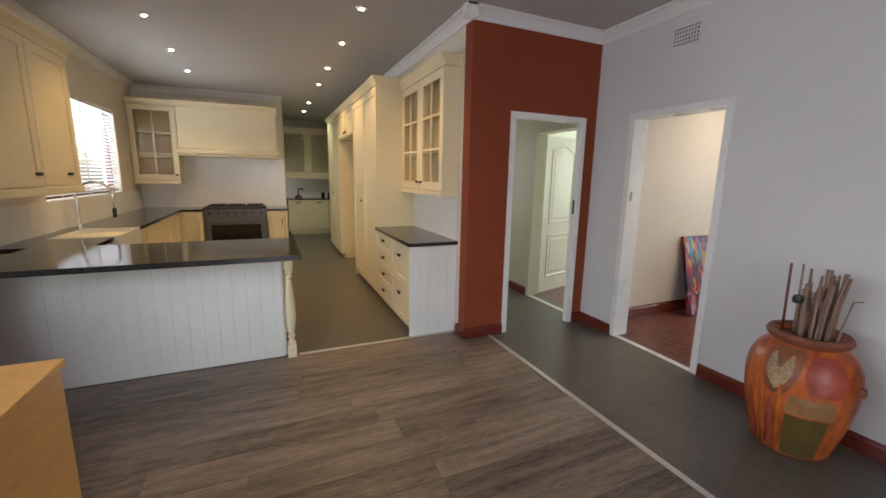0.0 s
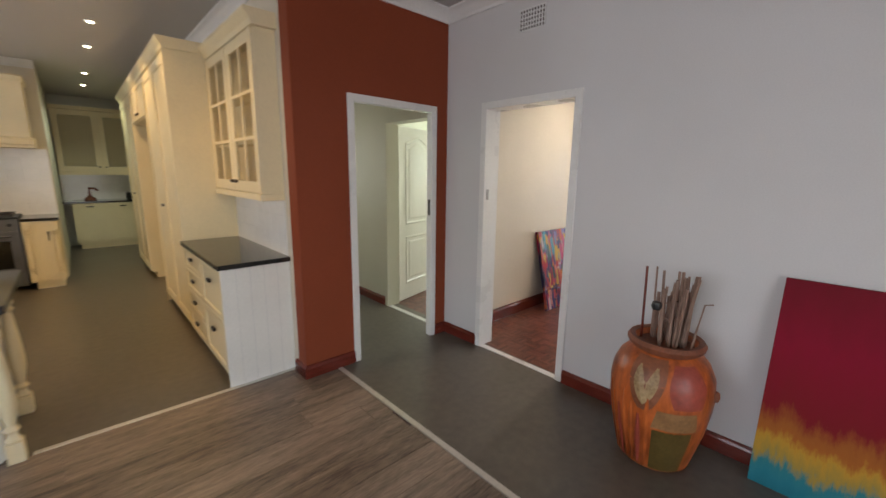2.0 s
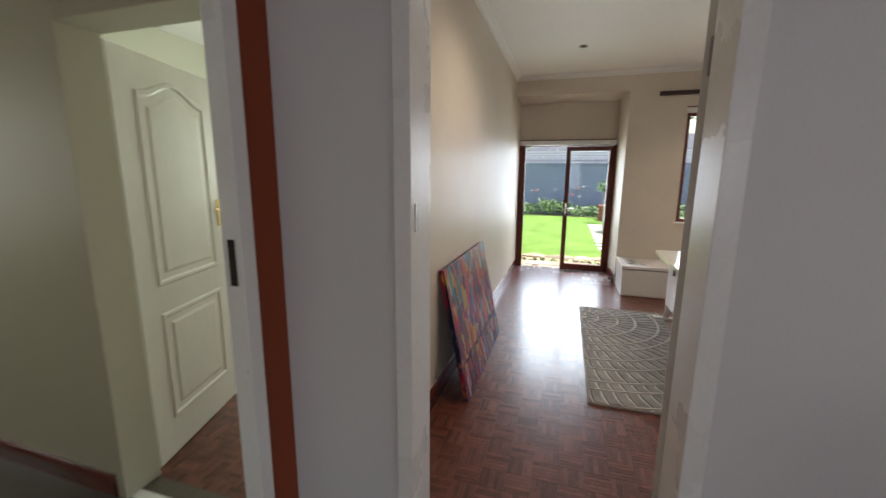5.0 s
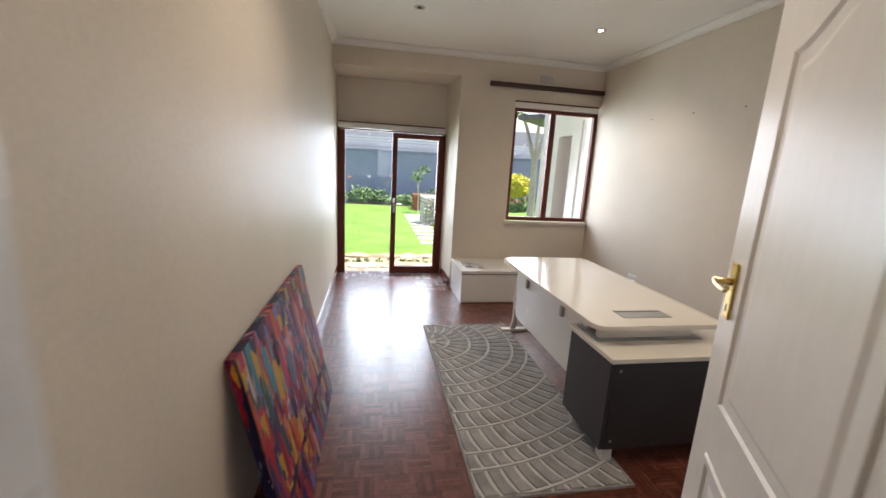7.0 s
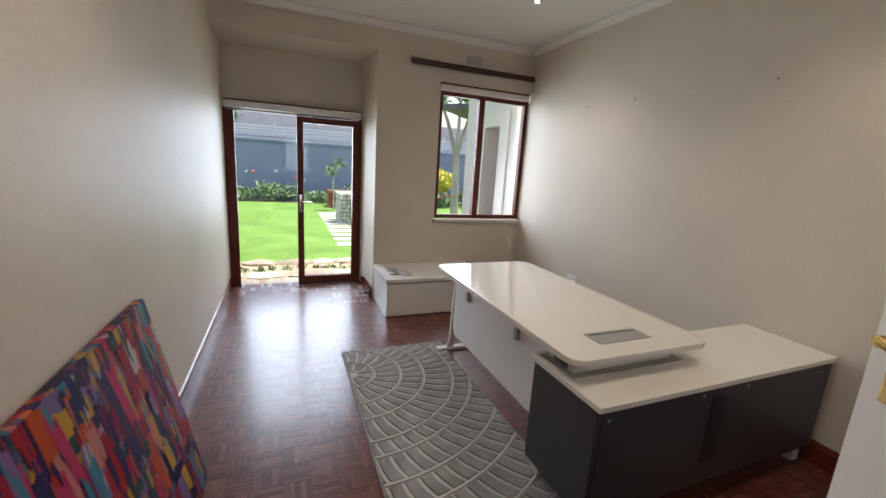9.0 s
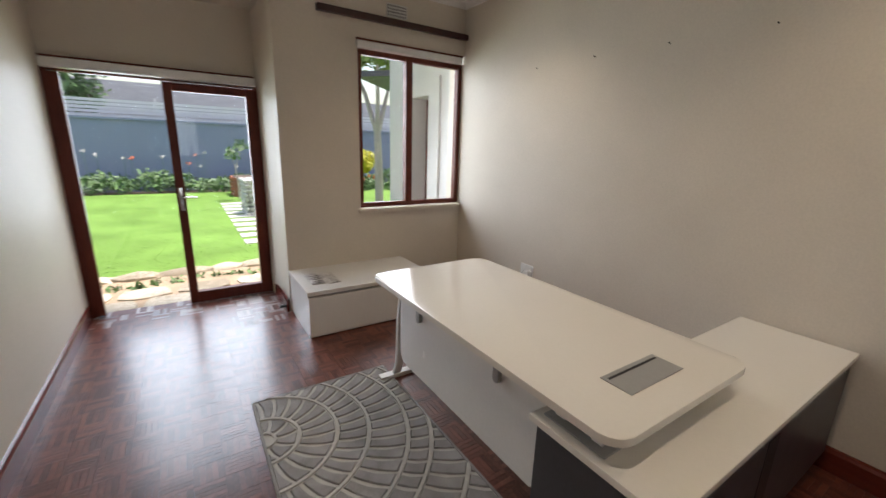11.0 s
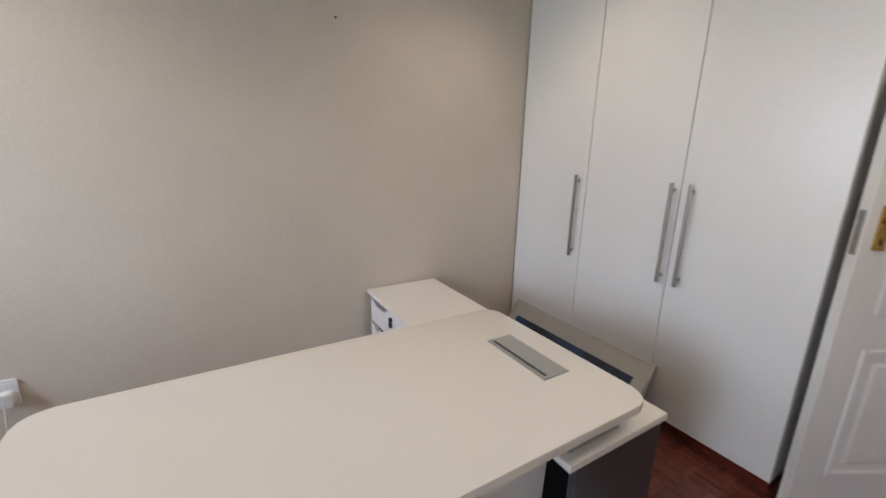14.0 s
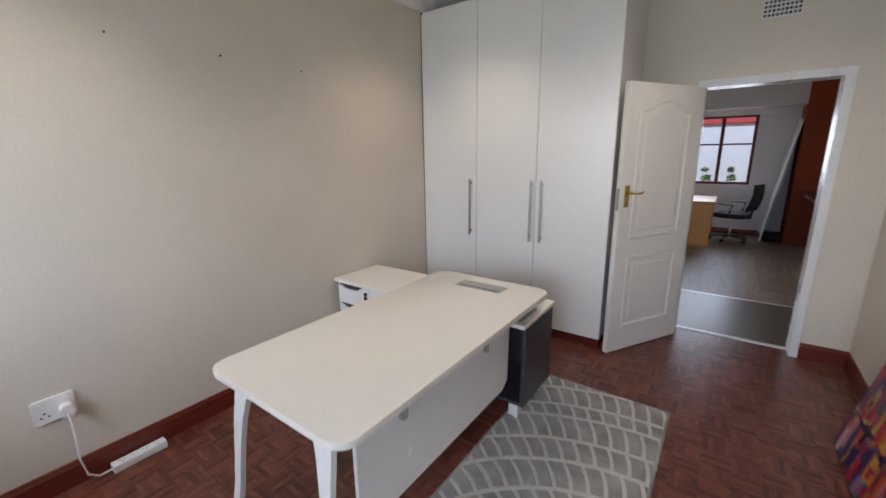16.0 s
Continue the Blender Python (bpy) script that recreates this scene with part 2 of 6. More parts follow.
M = dict(
    white_wall=mat("white_wall_paint", (0.62, 0.61, 0.62), 0.55, vary=0.05, scale=1.3, fine=140, bump=0.06),
    cream_wall=mat("cream_wall_paint", (0.66, 0.595, 0.51), 0.5, vary=0.07, scale=1.6, fine=90, bump=0.06, spec=0.14),
    green_wall=mat("pale_passage_paint", (0.60, 0.585, 0.485), 0.5, vary=0.05, scale=1.3, fine=120, bump=0.05),
    kitchen_wall=mat("kitchen_wall_paint", (0.66, 0.60, 0.50), 0.5, vary=0.05, scale=1.3, fine=120, bump=0.05),
    red_wall=mat("brick_red_wall_paint", (0.235, 0.052, 0.022), 0.65, vary=0.09, scale=1.6, fine=120, bump=0.08, spec=0.2),
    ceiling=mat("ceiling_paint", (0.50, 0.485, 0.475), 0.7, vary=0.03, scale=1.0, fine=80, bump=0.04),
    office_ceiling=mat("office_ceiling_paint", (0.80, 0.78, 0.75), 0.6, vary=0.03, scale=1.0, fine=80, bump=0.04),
    cornice=mat("cornice_plaster", (0.74, 0.73, 0.73), 0.55, vary=0.04, bump=0.03),
    frame_white=mat("door_frame_enamel", (0.74, 0.73, 0.72), 0.28, vary=0.05, scale=3, bump=0.04),
    door_white=mat("white_door_enamel", (0.77, 0.74, 0.70), 0.3, vary=0.04, scale=4, fine=40, bump=0.06, stretch=(1, 1, 0.2)),
    skirting=mat("oxblood_skirting_varnish", (0.13, 0.022, 0.014), 0.25, vary=0.3, scale=4, fine=50, bump=0.08, stretch=(1, 1, 6)),
    cement=mat("grey_screed_floor", (0.104, 0.087, 0.069), 0.32, vary=0.24, scale=1.4, fine=18, bump=0.05),
    laminate=mat("grey_brown_laminate", (0.105, 0.073, 0.051), 0.42, vary=0.42, scale=2.6, fine=16, bump=0.08,
                 stretch=(1.0, 8.0, 8.0), second=(0.20, 0.150, 0.112), rand=0.12),
    trim_metal=mat("aluminium_trim", (0.60, 0.57, 0.53), 0.35, metal=0.6, vary=0.1),
    parquet=mat("oxblood_parquet", (0.090, 0.021, 0.013), 0.31, vary=0.26, scale=14, fine=90, bump=0.06, stretch=(1, 1, 1),
                second=(0.155, 0.052, 0.034), rand=0.3, island=True, coat=0.12),
    parquet_piece=mat("oxblood_parquet_piece", (0.090, 0.021, 0.013), 0.31, vary=0.26, scale=14, fine=90, bump=0.06,
                      second=(0.155, 0.052, 0.034), rand=0.3, coat=0.12),
    parquet_bed=mat("parquet_joint", (0.035, 0.012, 0.009), 0.5, vary=0.2),
    cabinet=mat("cream_cabinet_paint", (0.78, 0.67, 0.44), 0.38, vary=0.05, scale=3, fine=50, bump=0.05),
    panel_white=mat("white_board_paint", (0.80, 0.78, 0.74), 0.42, vary=0.06, scale=3, fine=60, bump=0.06),
    granite=mat("black_granite", (0.012, 0.011, 0.011), 0.09, vary=0.5, scale=60, fine=300, bump=0.0, second=(0.035, 0.032, 0.03)),
    steel=mat("brushed_steel", (0.36, 0.35, 0.34), 0.32, metal=0.9, vary=0.12, scale=5, fine=120, bump=0.03, stretch=(1, 1, 10)),
    chrome=mat("chrome", (0.75, 0.75, 0.75), 0.12, metal=1.0, vary=0.05),
    brass=mat("aged_brass", (0.62, 0.42, 0.14), 0.24, metal=1.0, vary=0.2, scale=30),
    iron=mat("dark_bronze", (0.05, 0.04, 0.035), 0.4, metal=0.8, vary=0.2),
    black=mat("black_plastic", (0.012, 0.012, 0.013), 0.4, vary=0.2),
    range_steel=mat("smoked_steel", (0.15, 0.145, 0.14), 0.35, metal=0.85, vary=0.12, scale=5, fine=120, bump=0.03, stretch=(1, 1, 10)),
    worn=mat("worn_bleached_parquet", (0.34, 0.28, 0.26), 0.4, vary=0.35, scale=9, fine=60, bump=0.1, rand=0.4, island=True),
    dark_glass=mat("oven_glass", (0.008, 0.008, 0.009), 0.06, vary=0.2),
    tile=mat("white_glazed_tile", (0.80, 0.79, 0.77), 0.16, vary=0.05, scale=5, bump=0.03, rand=0.1, island=True),
    grout=mat("tile_grout", (0.70, 0.69, 0.67), 0.8, vary=0.1),
    ceramic=mat("white_ceramic", (0.80, 0.79, 0.77), 0.12, vary=0.03),
    blind=mat("white_blind_slat", (0.80, 0.79, 0.77), 0.45, vary=0.04),
    mahogany=mat("mahogany_frame_varnish", (0.115, 0.026, 0.015), 0.45, vary=0.35, scale=5, fine=60, bump=0.08, stretch=(6, 6, 1), spec=0.25),
    pole=mat("dark_curtain_pole", (0.040, 0.012, 0.010), 0.35, vary=0.3, scale=8),
    desk_top=mat("white_gloss_desktop", (0.78, 0.74, 0.67), 0.14, vary=0.02, scale=2, bump=0.0),
    desk_white=mat("white_desk_lacquer", (0.76, 0.74, 0.71), 0.25, vary=0.03, scale=3, bump=0.02),
    desk_dark=mat("charcoal_laminate", (0.045, 0.043, 0.050), 0.33, vary=0.12, scale=5, bump=0.03),
    grey_plastic=mat("grey_plastic_flap", (0.36, 0.36, 0.35), 0.4, metal=0.3, vary=0.05),
    wardrobe=mat("white_wardrobe_melamine", (0.76, 0.74, 0.71), 0.24, vary=0.03, scale=2, bump=0.02),
    rug=mat("grey_rug_pile", (0.235, 0.226, 0.22), 0.95, vary=0.25, scale=9, fine=220, bump=0.5, second=(0.31, 0.298, 0.29), spec=0.1),
    rug_line=mat("cream_rug_line", (0.50, 0.48, 0.455), 0.95, vary=0.12, scale=20, fine=260, bump=0.4, spec=0.1),
    clay=mat("terracotta_glaze", (0.27, 0.048, 0.014), 0.34, vary=0.55, scale=5.5, fine=30, bump=0.25, second=(0.44, 0.105, 0.022), stretch=(1, 1, 0.35)),
    clay_leaf=mat("scratched_clay", (0.27, 0.155, 0.07), 0.5, vary=0.3, scale=14, fine=70, bump=0.3, second=(0.38, 0.26, 0.13)),
    clay_rim=mat("raw_clay", (0.20, 0.065, 0.032), 0.55, vary=0.35, scale=9, fine=60, bump=0.3),
    clay_dull=mat("dull_brown_glaze", (0.23, 0.078, 0.036), 0.5, vary=0.35, scale=9, fine=50, bump=0.2),
    clay_rose=mat("rose_red_glaze", (0.30, 0.055, 0.035), 0.4, vary=0.35, scale=8, fine=40, bump=0.2),
    clay_olive=mat("olive_glaze", (0.10, 0.065, 0.018), 0.32, vary=0.3, scale=8, bump=0.15),
    clay_buff=mat("buff_glaze", (0.30, 0.15, 0.06), 0.45, vary=0.3, scale=10, bump=0.2),
    stick=mat("dry_stick_bark", (0.26, 0.165, 0.125), 0.85, vary=0.35, scale=12, fine=90, bump=0.4, stretch=(1, 1, 0.25)),
    pine=mat("honey_pine_veneer", (0.52, 0.26, 0.075), 0.35, vary=0.18, scale=4, fine=40, bump=0.04, stretch=(1, 1, 6)),
    plastic_white=mat("white_plastic", (0.78, 0.77, 0.74), 0.3, vary=0.03),
    paper=mat("printed_paper", (0.16, 0.13, 0.12), 0.4, vary=0.3, scale=14, second=(0.60, 0.57, 0.54)),
    mat_board=mat("grey_mat_board", (0.44, 0.43, 0.40), 0.6, vary=0.05),
    grass=mat("lawn_grass", (0.11, 0.20, 0.035), 0.9, vary=0.25, scale=1.2, fine=60, bump=0.3, second=(0.16, 0.28, 0.06), spec=0.1),
    leaf=mat("hedge_leaf", (0.05, 0.11, 0.025), 0.6, vary=0.4, scale=5, fine=30, bump=0.0, second=(0.12, 0.21, 0.065), rand=0.3, island=True),
    leaf_light=mat("sunlit_leaf", (0.10, 0.17, 0.03), 0.6, vary=0.35, scale=5, bump=0.0, second=(0.24, 0.31, 0.07), rand=0.3, island=True),
    leaf_yellow=mat("golden_leaf", (0.42, 0.40, 0.015), 0.6, vary=0.25, scale=5, bump=0.0, second=(0.60, 0.55, 0.03), rand=0.3, island=True),
    flower=mat("orange_flower", (0.65, 0.12, 0.02), 0.6, vary=0.2),
    garden_wall=mat("blue_grey_wall_paint", (0.22, 0.245, 0.36), 0.8, vary=0.12, scale=0.8, fine=12, bump=0.1),
    stone=mat("sandstone", (0.36, 0.29, 0.20), 0.8, vary=0.3, scale=3, fine=25, bump=0.4, second=(0.46, 0.40, 0.31), rand=0.3),
    white_stone=mat("white_pebble", (0.56, 0.53, 0.49), 0.7, vary=0.15, rand=0.3, island=True),
    brick=mat("garden_brick", (0.30, 0.10, 0.06), 0.8, vary=0.25, scale=8, bump=0.3, rand=0.25),
    outside_white=mat("exterior_white_render", (0.62, 0.61, 0.60), 0.8, vary=0.06, scale=1.5, fine=60, bump=0.2),
    roof=mat("grey_roof_tile", (0.36, 0.35, 0.35), 0.7, vary=0.15, scale=2, bump=0.1),
    fascia=mat("grey_fascia", (0.09, 0.09, 0.10), 0.5, vary=0.1),
    bark=mat("pale_bark", (0.50, 0.42, 0.38), 0.8, vary=0.25, scale=6, fine=40, bump=0.3, stretch=(1, 1, 0.3)),
    red_fabric=mat("red_awning_cloth", (0.45, 0.05, 0.05), 0.7, vary=0.1),
    sand=mat("sandy_paving", (0.40, 0.29, 0.19), 0.9, vary=0.25, scale=5, fine=40, bump=0.3),
    soil=mat("garden_soil", (0.09, 0.06, 0.04), 0.95, vary=0.3, scale=6, bump=0.3),
    upholstery=mat("black_chair_fabric", (0.014, 0.014, 0.016), 0.8, vary=0.2, scale=40),
    glass=glass_mat("clear_glass"),
    cabinet_glass=glass_mat("cabinet_glass", (0.92, 0.9, 0.85)),
    downlight=glow("downlight_glow", (1.0, 0.86, 0.62), 22),
)
M["art_bright"] = art_mat("colourful_streaked_paint", [
    (0.0, (0.010, 0.007, 0.06)), (0.13, (0.42, 0.010, 0.012)), (0.24, (0.014, 0.010, 0.08)), (0.36, (0.52, 0.025, 0.075)), (0.46, (0.66, 0.30, 0.012)),
    (0.55, (0.055, 0.008, 0.11)), (0.65, (0.020, 0.16, 0.27)), (0.74, (0.50, 0.05, 0.012)), (0.84, (0.45, 0.34, 0.40)), (0.93, (0.018, 0.028, 0.16)), (1.0, (0.60, 0.42, 0.05))],
    7.0, (3.9, 3.9, 1.25), second_scale=2.6)
M["art_low"] = art_mat("colourful_lower_paint", [
    (0.0, (0.021, 0.012, 0.079)), (0.16, (0.294, 0.019, 0.026)), (0.3, (0.014, 0.019, 0.059)), (0.45, (0.084, 0.124, 0.251)), (0.6, (0.210, 0.019, 0.066)),
    (0.72, (0.385, 0.124, 0.020)), (0.86, (0.028, 0.062, 0.119)), (1.0, (0.252, 0.031, 0.033))], 6.0, (3.4, 3.4, 1.5), second_scale=2.6)


def stroke_mat():
    """One paint colour for each dab, streaked along its length."""
    m = bpy.data.materials.new("palette_knife_paint")
    m.use_nodes = True
    n, l = m.node_tree.nodes, m.node_tree.links
    p = n["Principled BSDF"]
    geo, tc, mp = n.new("ShaderNodeNewGeometry"), n.new("ShaderNodeTexCoord"), n.new("ShaderNodeMapping")
    mp.inputs["Scale"].default_value = (60, 60, 5)
    l.new(tc.outputs["Object"], mp.inputs["Vector"])
    nz = n.new("ShaderNodeTexNoise")
    nz.inputs["Scale"].default_value, nz.inputs["Detail"].default_value = 1.0, 5
    l.new(mp.outputs["Vector"], nz.inputs["Vector"])
    mix = n.new("ShaderNodeMath")
    mix.operation = "MULTIPLY_ADD"
    mix.inputs[1].default_value = 0.16
    l.new(nz.outputs["Fac"], mix.inputs[0])
    l.new(geo.outputs["Random Per Island"], mix.inputs[2])
    wrap = n.new("ShaderNodeMath")
    wrap.operation = "FRACT"
    l.new(mix.outputs[0], wrap.inputs[0])
    ramp = n.new("ShaderNodeValToRGB")
    ramp.color_ramp.interpolation = "CONSTANT"
    e = ramp.color_ramp.elements
    tones = [(0.00, (0.012, 0.008, 0.056)), (0.10, (0.310, 0.007, 0.012)), (0.21, (0.372, 0.020, 0.087)), (0.30, (0.022, 0.007, 0.062)), (0.38, (0.409, 0.058, 0.009)), (0.46, (0.446, 0.244, 0.019)), 
             (0.54, (0.031, 0.174, 0.236)), (0.61, (0.186, 0.093, 0.260)), (0.68, (0.422, 0.325, 0.322)), (0.75, (0.012, 0.052, 0.050)), (0.81, (0.010, 0.012, 0.081)), (0.89, (0.260, 0.005, 0.025)), (0.96, (0.434, 0.157, 0.136))]
    e[0].position, e[0].color = tones[0][0], (*tones[0][1], 1)
    e[1].position, e[1].color = tones[-1][0], (*tones[-1][1], 1)
    for pos, c in tones[1:-1]:
        e.new(pos).color = (*c, 1)
    l.new(wrap.outputs[0], ramp.inputs[0])
    l.new(ramp.outputs[0], p.inputs["Base Color"])
    p.inputs["Roughness"].default_value = 0.4
    p.inputs["Specular IOR Level"].default_value = 0.25
    b = n.new("ShaderNodeBump")
    b.inputs["Strength"].default_value, b.inputs["Distance"].default_value = 0.4, 0.003
    l.new(nz.outputs["Fac"], b.inputs["Height"])
    l.new(b.outputs[0], p.inputs["Normal"])
    return m


M["stroke"] = stroke_mat()
M["photo"] = art_mat("dark_blue_photograph", [(0.0, (0.014, 0.018, 0.03)), (0.42, (0.04, 0.05, 0.075)), (0.55, (0.04, 0.065, 0.14)), (0.75, (0.05, 0.065, 0.11)), (1.0, (0.20, 0.21, 0.22))],
                     3.2, (1, 1, 2), voronoi=False, rough=0.12)


def banded_art():
    """Crimson over a ragged gold band over teal."""
    m = bpy.data.materials.new("crimson_gold_teal_paint")
    m.use_nodes = True
    n, l = m.node_tree.nodes, m.node_tree.links
    p = n["Principled BSDF"]
    tc, sep = n.new("ShaderNodeTexCoord"), n.new("ShaderNodeSeparateXYZ")
    l.new(tc.outputs["Object"], sep.inputs[0])
    mp = n.new("ShaderNodeMapping")
    mp.inputs["Scale"].default_value = (2.0, 2.0, 0.55)
    l.new(tc.outputs["Object"], mp.inputs["Vector"])
    nz, n2 = n.new("ShaderNodeTexNoise"), n.new("ShaderNodeTexNoise")
    nz.inputs["Scale"].default_value, nz.inputs["Detail"].default_value, nz.inputs["Roughness"].default_value = 9.0, 9, 0.74
    n2.inputs["Scale"].default_value, n2.inputs["Detail"].default_value = 2.5, 4
    l.new(mp.outputs["Vector"], nz.inputs["Vector"])
    l.new(mp.outputs["Vector"], n2.inputs["Vector"])
    a = n.new("ShaderNodeMath")
    a.operation = "MULTIPLY_ADD"
    a.inputs[1].default_value = 0.30
    l.new(nz.outputs["Fac"], a.inputs[0])
    l.new(sep.outputs["Z"], a.inputs[2])
    b = n.new("ShaderNodeMath")
    b.operation = "MULTIPLY_ADD"
    b.inputs[1].default_value = 0.22
    l.new(n2.outputs["Fac"], b.inputs[0])
    l.new(a.outputs[0], b.inputs[2])
    ramp = n.new("ShaderNodeValToRGB")
    e = ramp.color_ramp.elements
    e[0].position, e[0].color = 0.0, (0.01, 0.09, 0.13, 1)
    e[1].position, e[1].color = 1.0, (0.13, 0.006, 0.012, 1)
    for pos, c in ((0.22, (0.02, 0.17, 0.22)), (0.275, (0.03, 0.19, 0.22)), (0.31, (0.34, 0.23, 0.05)), (0.35, (0.48, 0.26, 0.03)),
                   (0.385, (0.36, 0.11, 0.02)), (0.42, (0.33, 0.10, 0.02)), (0.48, (0.20, 0.010, 0.016)), (0.70, (0.24, 0.005, 0.024))):
        k = e.new(pos)
        k.color = (*c, 1)
    mr = n.new("ShaderNodeMapRange")
    mr.inputs["From Min"].default_value, mr.inputs["From Max"].default_value = 0.0, 1.45
    l.new(b.outputs[0], mr.inputs["Value"])
    l.new(mr.outputs[0], ramp.inputs[0])
    l.new(ramp.outputs[0], p.inputs["Base Color"])
    p.inputs["Roughness"].default_value = 0.6
    p.inputs["Specular IOR Level"].default_value = 0.15
    bp = n.new("ShaderNodeBump")
    bp.inputs["Strength"].default_value, bp.inputs["Distance"].default_value = 0.25, 0.004
    l.new(nz.outputs["Fac"], bp.inputs["Height"])
    l.new(bp.outputs[0], p.inputs["Normal"])
    return m


M["art_band"] = banded_art()

# ---- mesh helpers ----
BASE = {}


def thing(name, loc=(0, 0, 0), label="", category="", group="", kind=""):
    ob = new(name)
    ob.empty_display_size = 0.1
    ob.location = loc
    BASE[ob] = Vector(loc)
    return tagged(ob, label, category, group, kind)


def part(name, bm, material, parent=None, label="", smooth=False):
    """Links a bmesh, whose places are in the world, as one mesh object under a thing or a part."""
    base = BASE.get(parent, Vector((0, 0, 0)))
    bmesh.ops.recalc_face_normals(bm, faces=bm.faces)
    if base.length:
        bmesh.ops.translate(bm, vec=-base, verts=bm.verts)
    me = bpy.data.meshes.new(name)
    bm.to_mesh(me)
    bm.free()
    me.materials.append(material)
    if smooth:
        for f in me.polygons:
            f.use_smooth = True
        me.set_sharp_from_angle(angle=radians(35))
    ob = new(name, me)
    if parent:
        ob.parent = parent
        BASE[ob] = base
    if label:
        ob["label"] = label
    return ob


def box(x0, x1, y0, y1, z0, z1, bevel=0.0, bm=None):
    own = bm is None
    b = bmesh.new()
    vs = [b.verts.new((x, y, z)) for x in (x0, x1) for y in (y0, y1) for z in (z0, z1)]
    for f in ((0, 1, 3, 2), (4, 6, 7, 5), (0, 4, 5, 1), (2, 3, 7, 6), (0, 2, 6, 4), (1, 5, 7, 3)):
        b.faces.new([vs[i] for i in f])
    if bevel:
        bmesh.ops.bevel(b, geom=list(b.edges), offset=bevel, segments=2, affect="EDGES", profile=0.7)
    if own:
        return b
    merge(bm, b)
    return bm


def merge(dst, src):
    me = bpy.data.meshes.new("tmp")
    src.to_mesh(me)
    src.free()
    dst.from_mesh(me)
    bpy.data.meshes.remove(me)


def prism(pts, lo, hi, axis="z", bevel=0.0):
    """An outline in the plane across the axis, drawn out from lo to hi."""
    place = {"z": lambda u, v, w: (u, v, w), "y": lambda u, v, w: (u, w, v), "x": lambda u, v, w: (w, u, v)}[axis]
    b = bmesh.new()
    lo_v, hi_v = [b.verts.new(place(u, v, lo)) for u, v in pts], [b.verts.new(place(u, v, hi)) for u, v in pts]
    b.faces.new(lo_v)
    b.faces.new(hi_v)
    k = len(pts)
    for i in range(k):
        b.faces.new((lo_v[i], lo_v[(i + 1) % k], hi_v[(i + 1) % k], hi_v[i]))
    if bevel:
        ring = [e for e in b.edges if e.verts[0] in lo_v and e.verts[1] in lo_v or e.verts[0] in hi_v and e.verts[1] in hi_v]
        bmesh.ops.bevel(b, geom=ring, offset=bevel, segments=2, affect="EDGES", profile=0.7)
    return b


def rounded(x0, x1, y0, y1, r, seg=6):
    out = []
    for cx, cy, a in ((x1 - r, y1 - r, 0), (x0 + r, y1 - r, 90), (x0 + r, y0 + r, 180), (x1 - r, y0 + r, 270)):
        for i in range(seg + 1):
            t = radians(a + 90 * i / seg)
            out.append((cx + r * math.cos(t), cy + r * math.sin(t)))
    return out


def lathe(profile, x, y, seg=28, bm=None):
    """A turned body about the upright axis through (x, y); the profile gives (radius, height)."""
    b = bm or bmesh.new()
    rings = []
    for r, z in profile:
        rings.append([b.verts.new((x + max(r, 1e-4) * math.cos(2 * math.pi * i / seg), y + max(r, 1e-4) * math.sin(2 * math.pi * i / seg), z)) for i in range(seg)])
    for a, c in zip(rings, rings[1:]):
        for i in range(seg):
            b.faces.new((a[i], a[(i + 1) % seg], c[(i + 1) % seg], c[i]))
    b.faces.new(rings[0])
    b.faces.new(rings[-1])
    return b


def tube(points, radius, seg=8, bm=None, taper=None):
    """A round bar along a line of points."""
    b = bm or bmesh.new()
    pts = [Vector(p) for p in points]
    rings = []
    for i, p in enumerate(pts):
        d = (pts[min(i + 1, len(pts) - 1)] - pts[max(i - 1, 0)]).normalized()
        u = d.orthogonal().normalized() if abs(d.z) > 0.95 else d.cross(Vector((0, 0, 1))).normalized()
        v = d.cross(u)
        r = radius if taper is None else radius + (taper - radius) * i / (len(pts) - 1)
        rings.append([b.verts.new(p + r * (math.cos(2 * math.pi * k / seg) * u + math.sin(2 * math.pi * k / seg) * v)) for k in range(seg)])
    for a, c in zip(rings, rings[1:]):
        for k in range(seg):
            b.faces.new((a[k], a[(k + 1) % seg], c[(k + 1) % seg], c[k]))
    b.faces.new(rings[0])
    b.faces.new(rings[-1])
    return b


def structure(name, bm, material, label, category, smooth=False):
    ob = part(name, bm, material, None, "", smooth)
    return tagged(ob, label, category, kind="structure")


def wall_boxes(axis, at0, at1, lo, hi, z0, z1, holes=()):
    """A straight wall with openings that go through it. axis x: the wall stands across x from at0 to at1 and runs along y."""
    bm = bmesh.new()

    def block(a, b, c, d):
        if b - a > 1e-4 and d - c > 1e-4:
            if axis == "x":
                box(at0, at1, a, b, c, d, bm=bm)
            else:
                box(a, b, at0, at1, c, d, bm=bm)
    cur = lo
    for a, b, c, d in sorted(holes):
        block(cur, a, z0, z1)
        block(a, b, z0, c)
        block(a, b, d, z1)
        cur = b
    block(cur, hi, z0, z1)
    bmesh.ops.remove_doubles(bm, verts=bm.verts, dist=1e-5)
    return bm

# ---- large structure ----
CEIL = 2.86
